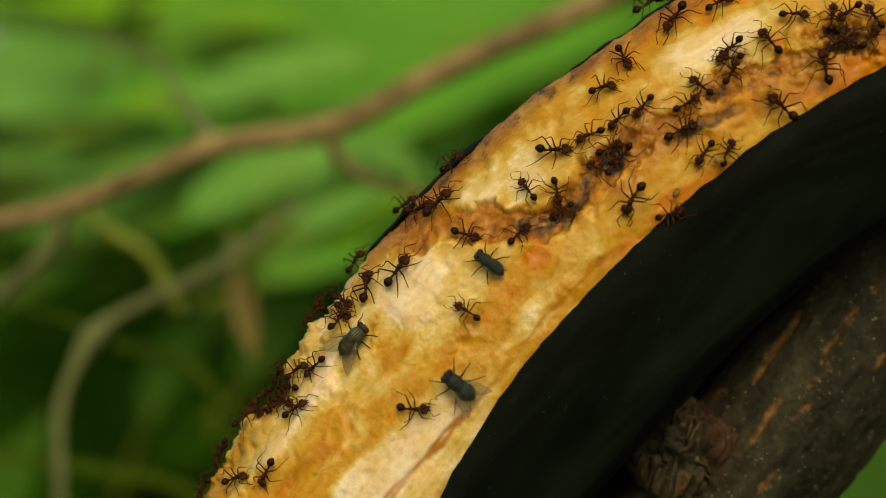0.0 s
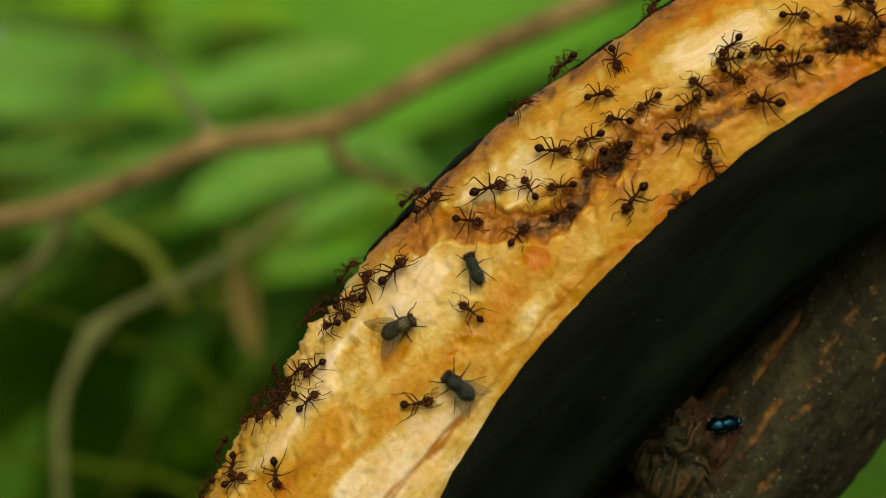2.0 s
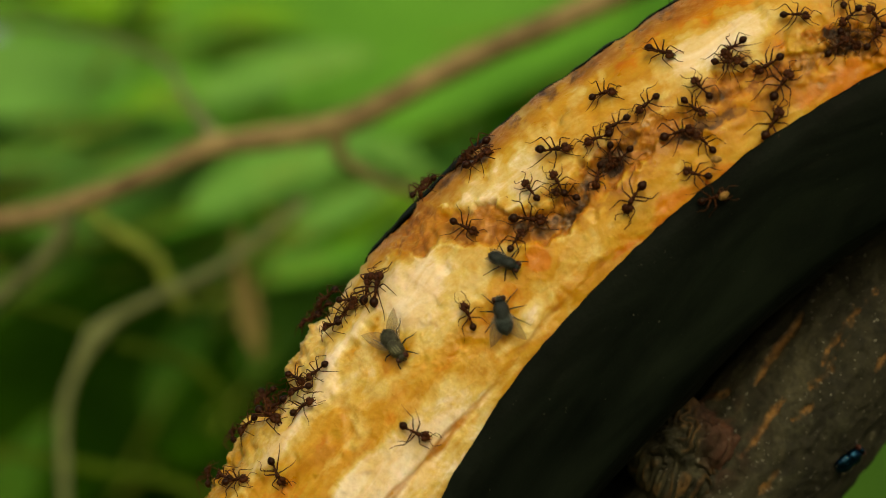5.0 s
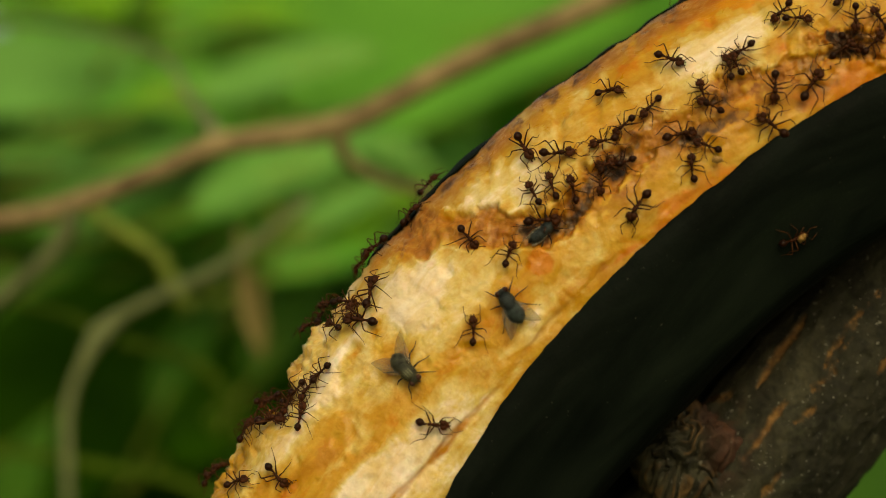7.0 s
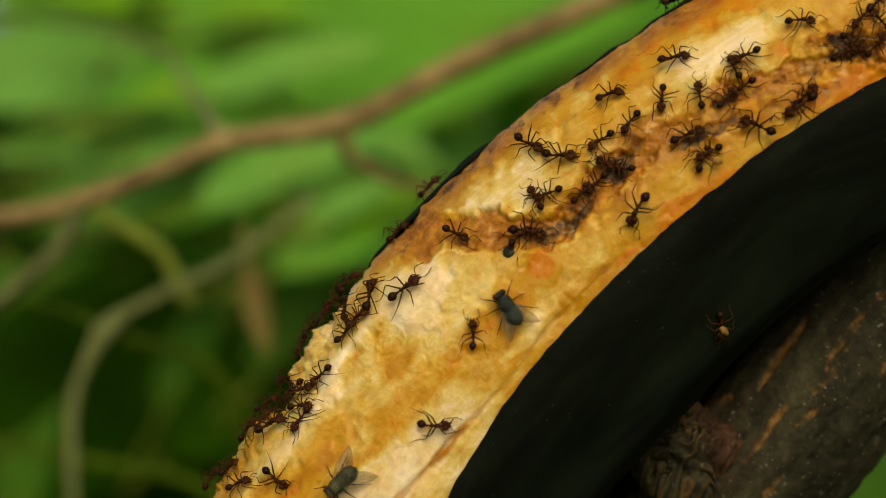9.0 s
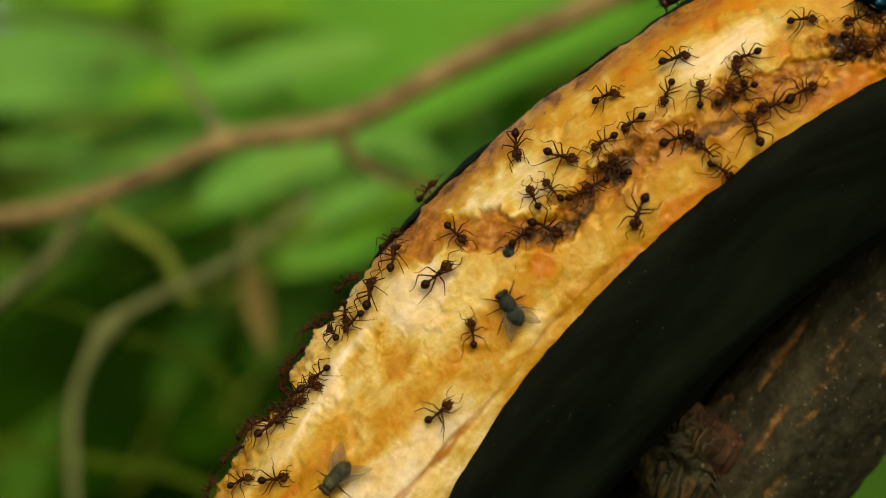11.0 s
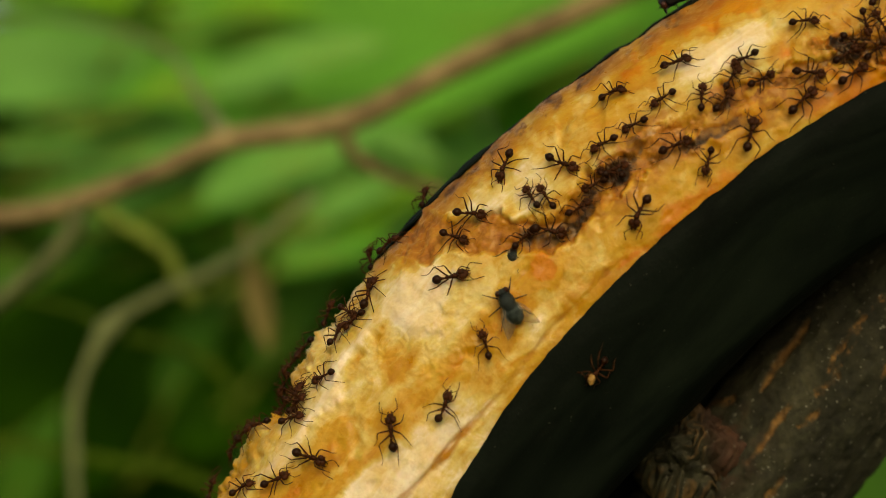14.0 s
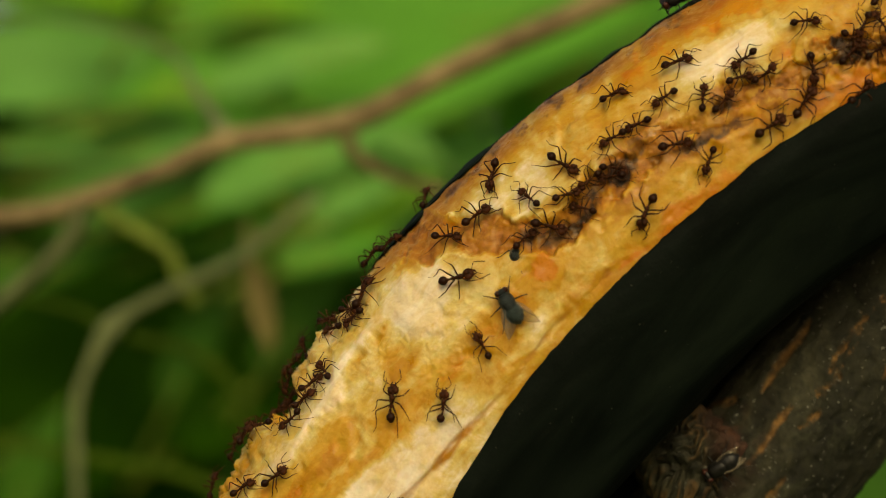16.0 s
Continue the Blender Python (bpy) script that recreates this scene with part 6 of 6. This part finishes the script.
    crawl(ant(0.88), [(0, 22.64, 11.96, -134), (4, 22.62, 12.1, -134), (9, 21.87, 11.17, -191), (16, 20.76, 11.53, -369)])
    crawl(ant(0.88), [(0, -18.14, -15.75, 33), (4, -18.02, -15.68, 29), (6.5, -18.51, -17.71, -146), (9, -18.95, -17.29, -146), (11.5, -16.88, -16.59, 15), (16, -20.49, -18.76, 149)])
    crawl(ant(0.88), [(0, -19.57, -19.71, -27), (4, -20.67, -19.68, -161), (6.5, -21.22, -20.42, -146), (9, -21.38, -20.08, -139), (11.5, -20.91, -19.77, 19), (16, -21.28, -19.94, -144)])
    crawl(grey_fly(), [(0, -10.89, -11.71, 47), (0.5, -9.43, -11.1, 41), (1, -7.86, -10.58, 29), (1.5, -5.21, -9.89, 25), (3, -5.23, -10.06, 21), (3.6, -5.27, -10.04, 21), (4, -5.27, -10.72, -30), (4.2, -5.4, -10.76, -41), (6.3, -6.27, -14.24, -64), (6.5, -6.19, -14.06, -67), (7, -4.58, -14.59, -42), (7.4, -6.93, -11.55, -114), (7.6, -7.51, -12.57, -115), (8, -13.26, -24.93, -129), (8.5, -13.05, -27.87, -133), (9, -13.1, -28.51, -136), (11.5, -13.98, -28.09, -131), (11.8, -15.2, -32.16, -129), (12.2, -17.32, -37.9, -129), (16, -18.35, -38.26, -129)], False)
    crawl(grey_fly(FLY_TEAL), [(0, 1.96, -17.18, 139), (2, 1.97, -17.13, 139), (2.5, 3.92, -15.03, 131), (3, 5.67, -14.78, 94), (3.5, 6.75, -13.26, 95), (4, 7.62, -9.68, 88), (4.2, 7.1, -9.16, 90), (6.3, 8.37, -6.34, 123), (6.5, 8.35, -6.46, 123), (9, 7.87, -6.51, 125), (11.5, 7.87, -6.41, 124), (13.5, 7.76, -5.85, 121), (16, 7.68, -5.8, 121)], False)
    crawl(small_fly(), [(0, 6.04, -1.96, 141), (0.5, 5.71, -1.53, 141), (1, 4.64, -1.61, 135), (1.5, 5.07, -1.25, 114), (2, 4.22, -2.6, 114), (2.5, 4.67, -2.31, 10), (3, 5.2, -2.67, -8), (3.5, 5.58, -2.86, -10), (4, 5.48, -3.58, -60), (4.2, 5.67, -3.41, -62), (6.5, 11.71, 2.29, 41), (7, 11.88, 2.69, 37), (7.5, 10.6, 2.03, 37), (8, 8.84, 0.57, 9), (9, 7.55, 0.21, 75), (11.5, 7.48, 0.27, 60), (16, 7.97, 0.24, 59)], False, ((0, 0, 0), (6, 0, 0), (7, 20, 0.3), (8, 55, 1.6), (9, 66, 2.1), (16, 66, 2.1)))
    crawl(bottle_fly(), [(0, 39, -39.57, 143), (1, 38.29, -37.29, 132), (1.2, 36.86, -32.78, 117), (1.3, 35.93, -23.69, 6), (1.5, 35.5, -23.35, 9), (2, 35.29, -22.45, 11), (3, 34.7, -22.81, 17), (3.5, 30.79, -29.29, -133), (4.2, 27.17, -36.01, -131), (4.8, 48.89, -35.39, 27), (5.4, 65.79, -14.58, 69), (6.2, 65.17, 25.18, 124), (7, 47.17, 38.73, 173), (7.2, 34.3, 36.43, 207), (7.4, 20.14, 14.38, 52), (7.5, 26.28, 12.18, 58), (8, 53.84, 24.18, -56), (8.3, 59.25, 29.08, 37), (11.3, 52.31, 32.12, 162), (11.6, 50.05, 31.16, 19), (12, 51.94, 36.23, 21), (13.2, 51.2, 34.5, -120), (13.5, 48.98, 27.54, -59), (13.8, 50.37, 32.69, 63), (14.2, 52.84, 38.07, 45), (16, 53.43, 38.7, 40)], False)
    crawl(black_fly(), [(0, 63.29, -9.93, 45), (14, 58.92, -8, 207), (14.5, 49.26, -15.79, 206), (15, 37.91, -23.25, 212), (15.5, 35.77, -24.83, 211), (16, 34.43, -26.05, 215)], False)
    crawl(black_fly(), [(0, 30.96, 37.93, -164), (8, 30.52, 38.65, -164), (9, 29.47, 32.85, -153), (12, 29.23, 32.34, -153), (16, 29.26, 32.42, -154)], False)
    crawl(crumb(), [(0, 29.36, 7, 36), (3.5, 29.29, 7.14, 36), (4.2, 31.95, 7.09, 37), (5.3, 36.19, 6.76, -6), (6.3, 37.3, 2.98, -76), (6.5, 36.06, 0.65, -113), (6.7, 37.56, 0.19, 15), (7, 44.45, 2.48, 21), (7.3, 43.22, 0.15, -150), (7.6, 38.35, -1.1, -150), (8, 37.59, -3.71, -123), (8.4, 34.71, -6.61, -133), (8.8, 33.21, -8.39, -131), (9.2, 35.89, -9.57, -27), (9.6, 32.8, -13.4, -128), (10.2, 20.8, -24.3, -134), (10.8, 7.9, -36.0, -130), (11.2, 2.4, -42.3, -128), (16, 2.0, -42.8, -128)], False)
    crawl(crumb(), [(0, 34.57, 11.07, -34), (11, 33.96, 12.04, -34), (11.3, 36.02, 10.33, -30), (11.5, 36.02, 10.05, -41), (12, 31.59, 7.84, -135), (12.5, 28.43, 4.07, -131), (12.7, 28.45, 1.8, -107), (13, 28.75, -1.26, -97), (13.3, 26.1, -5.93, -122), (13.6, 22.97, -9.2, -127), (14, 17.71, -14.71, -131), (14.5, 8.9, -24.22, -131), (15, 3.05, -33.75, -119), (16, 0.22, -38.69, -114)], False)
    fly_past(midge(), [(0, -77.4, -47.1, 35, 160), (8.1, -77.4, -47.1, 35, 160), (8.25, -36.7, -34.9, 35, 120), (8.4, -39.4, -15.8, 35, 170), (8.5, -41.1, -15.6, 35, 180), (8.75, -62.4, -14.2, 35, 180), (8.95, -60.3, 37.9, 35, 100), (9.1, -10.3, 35.8, 35, 0), (9.2, 3, 26.8, 35, -10), (9.3, 12.6, 37.9, 35, 40), (16, 12.6, 67.2, 35, 40)])


motions()
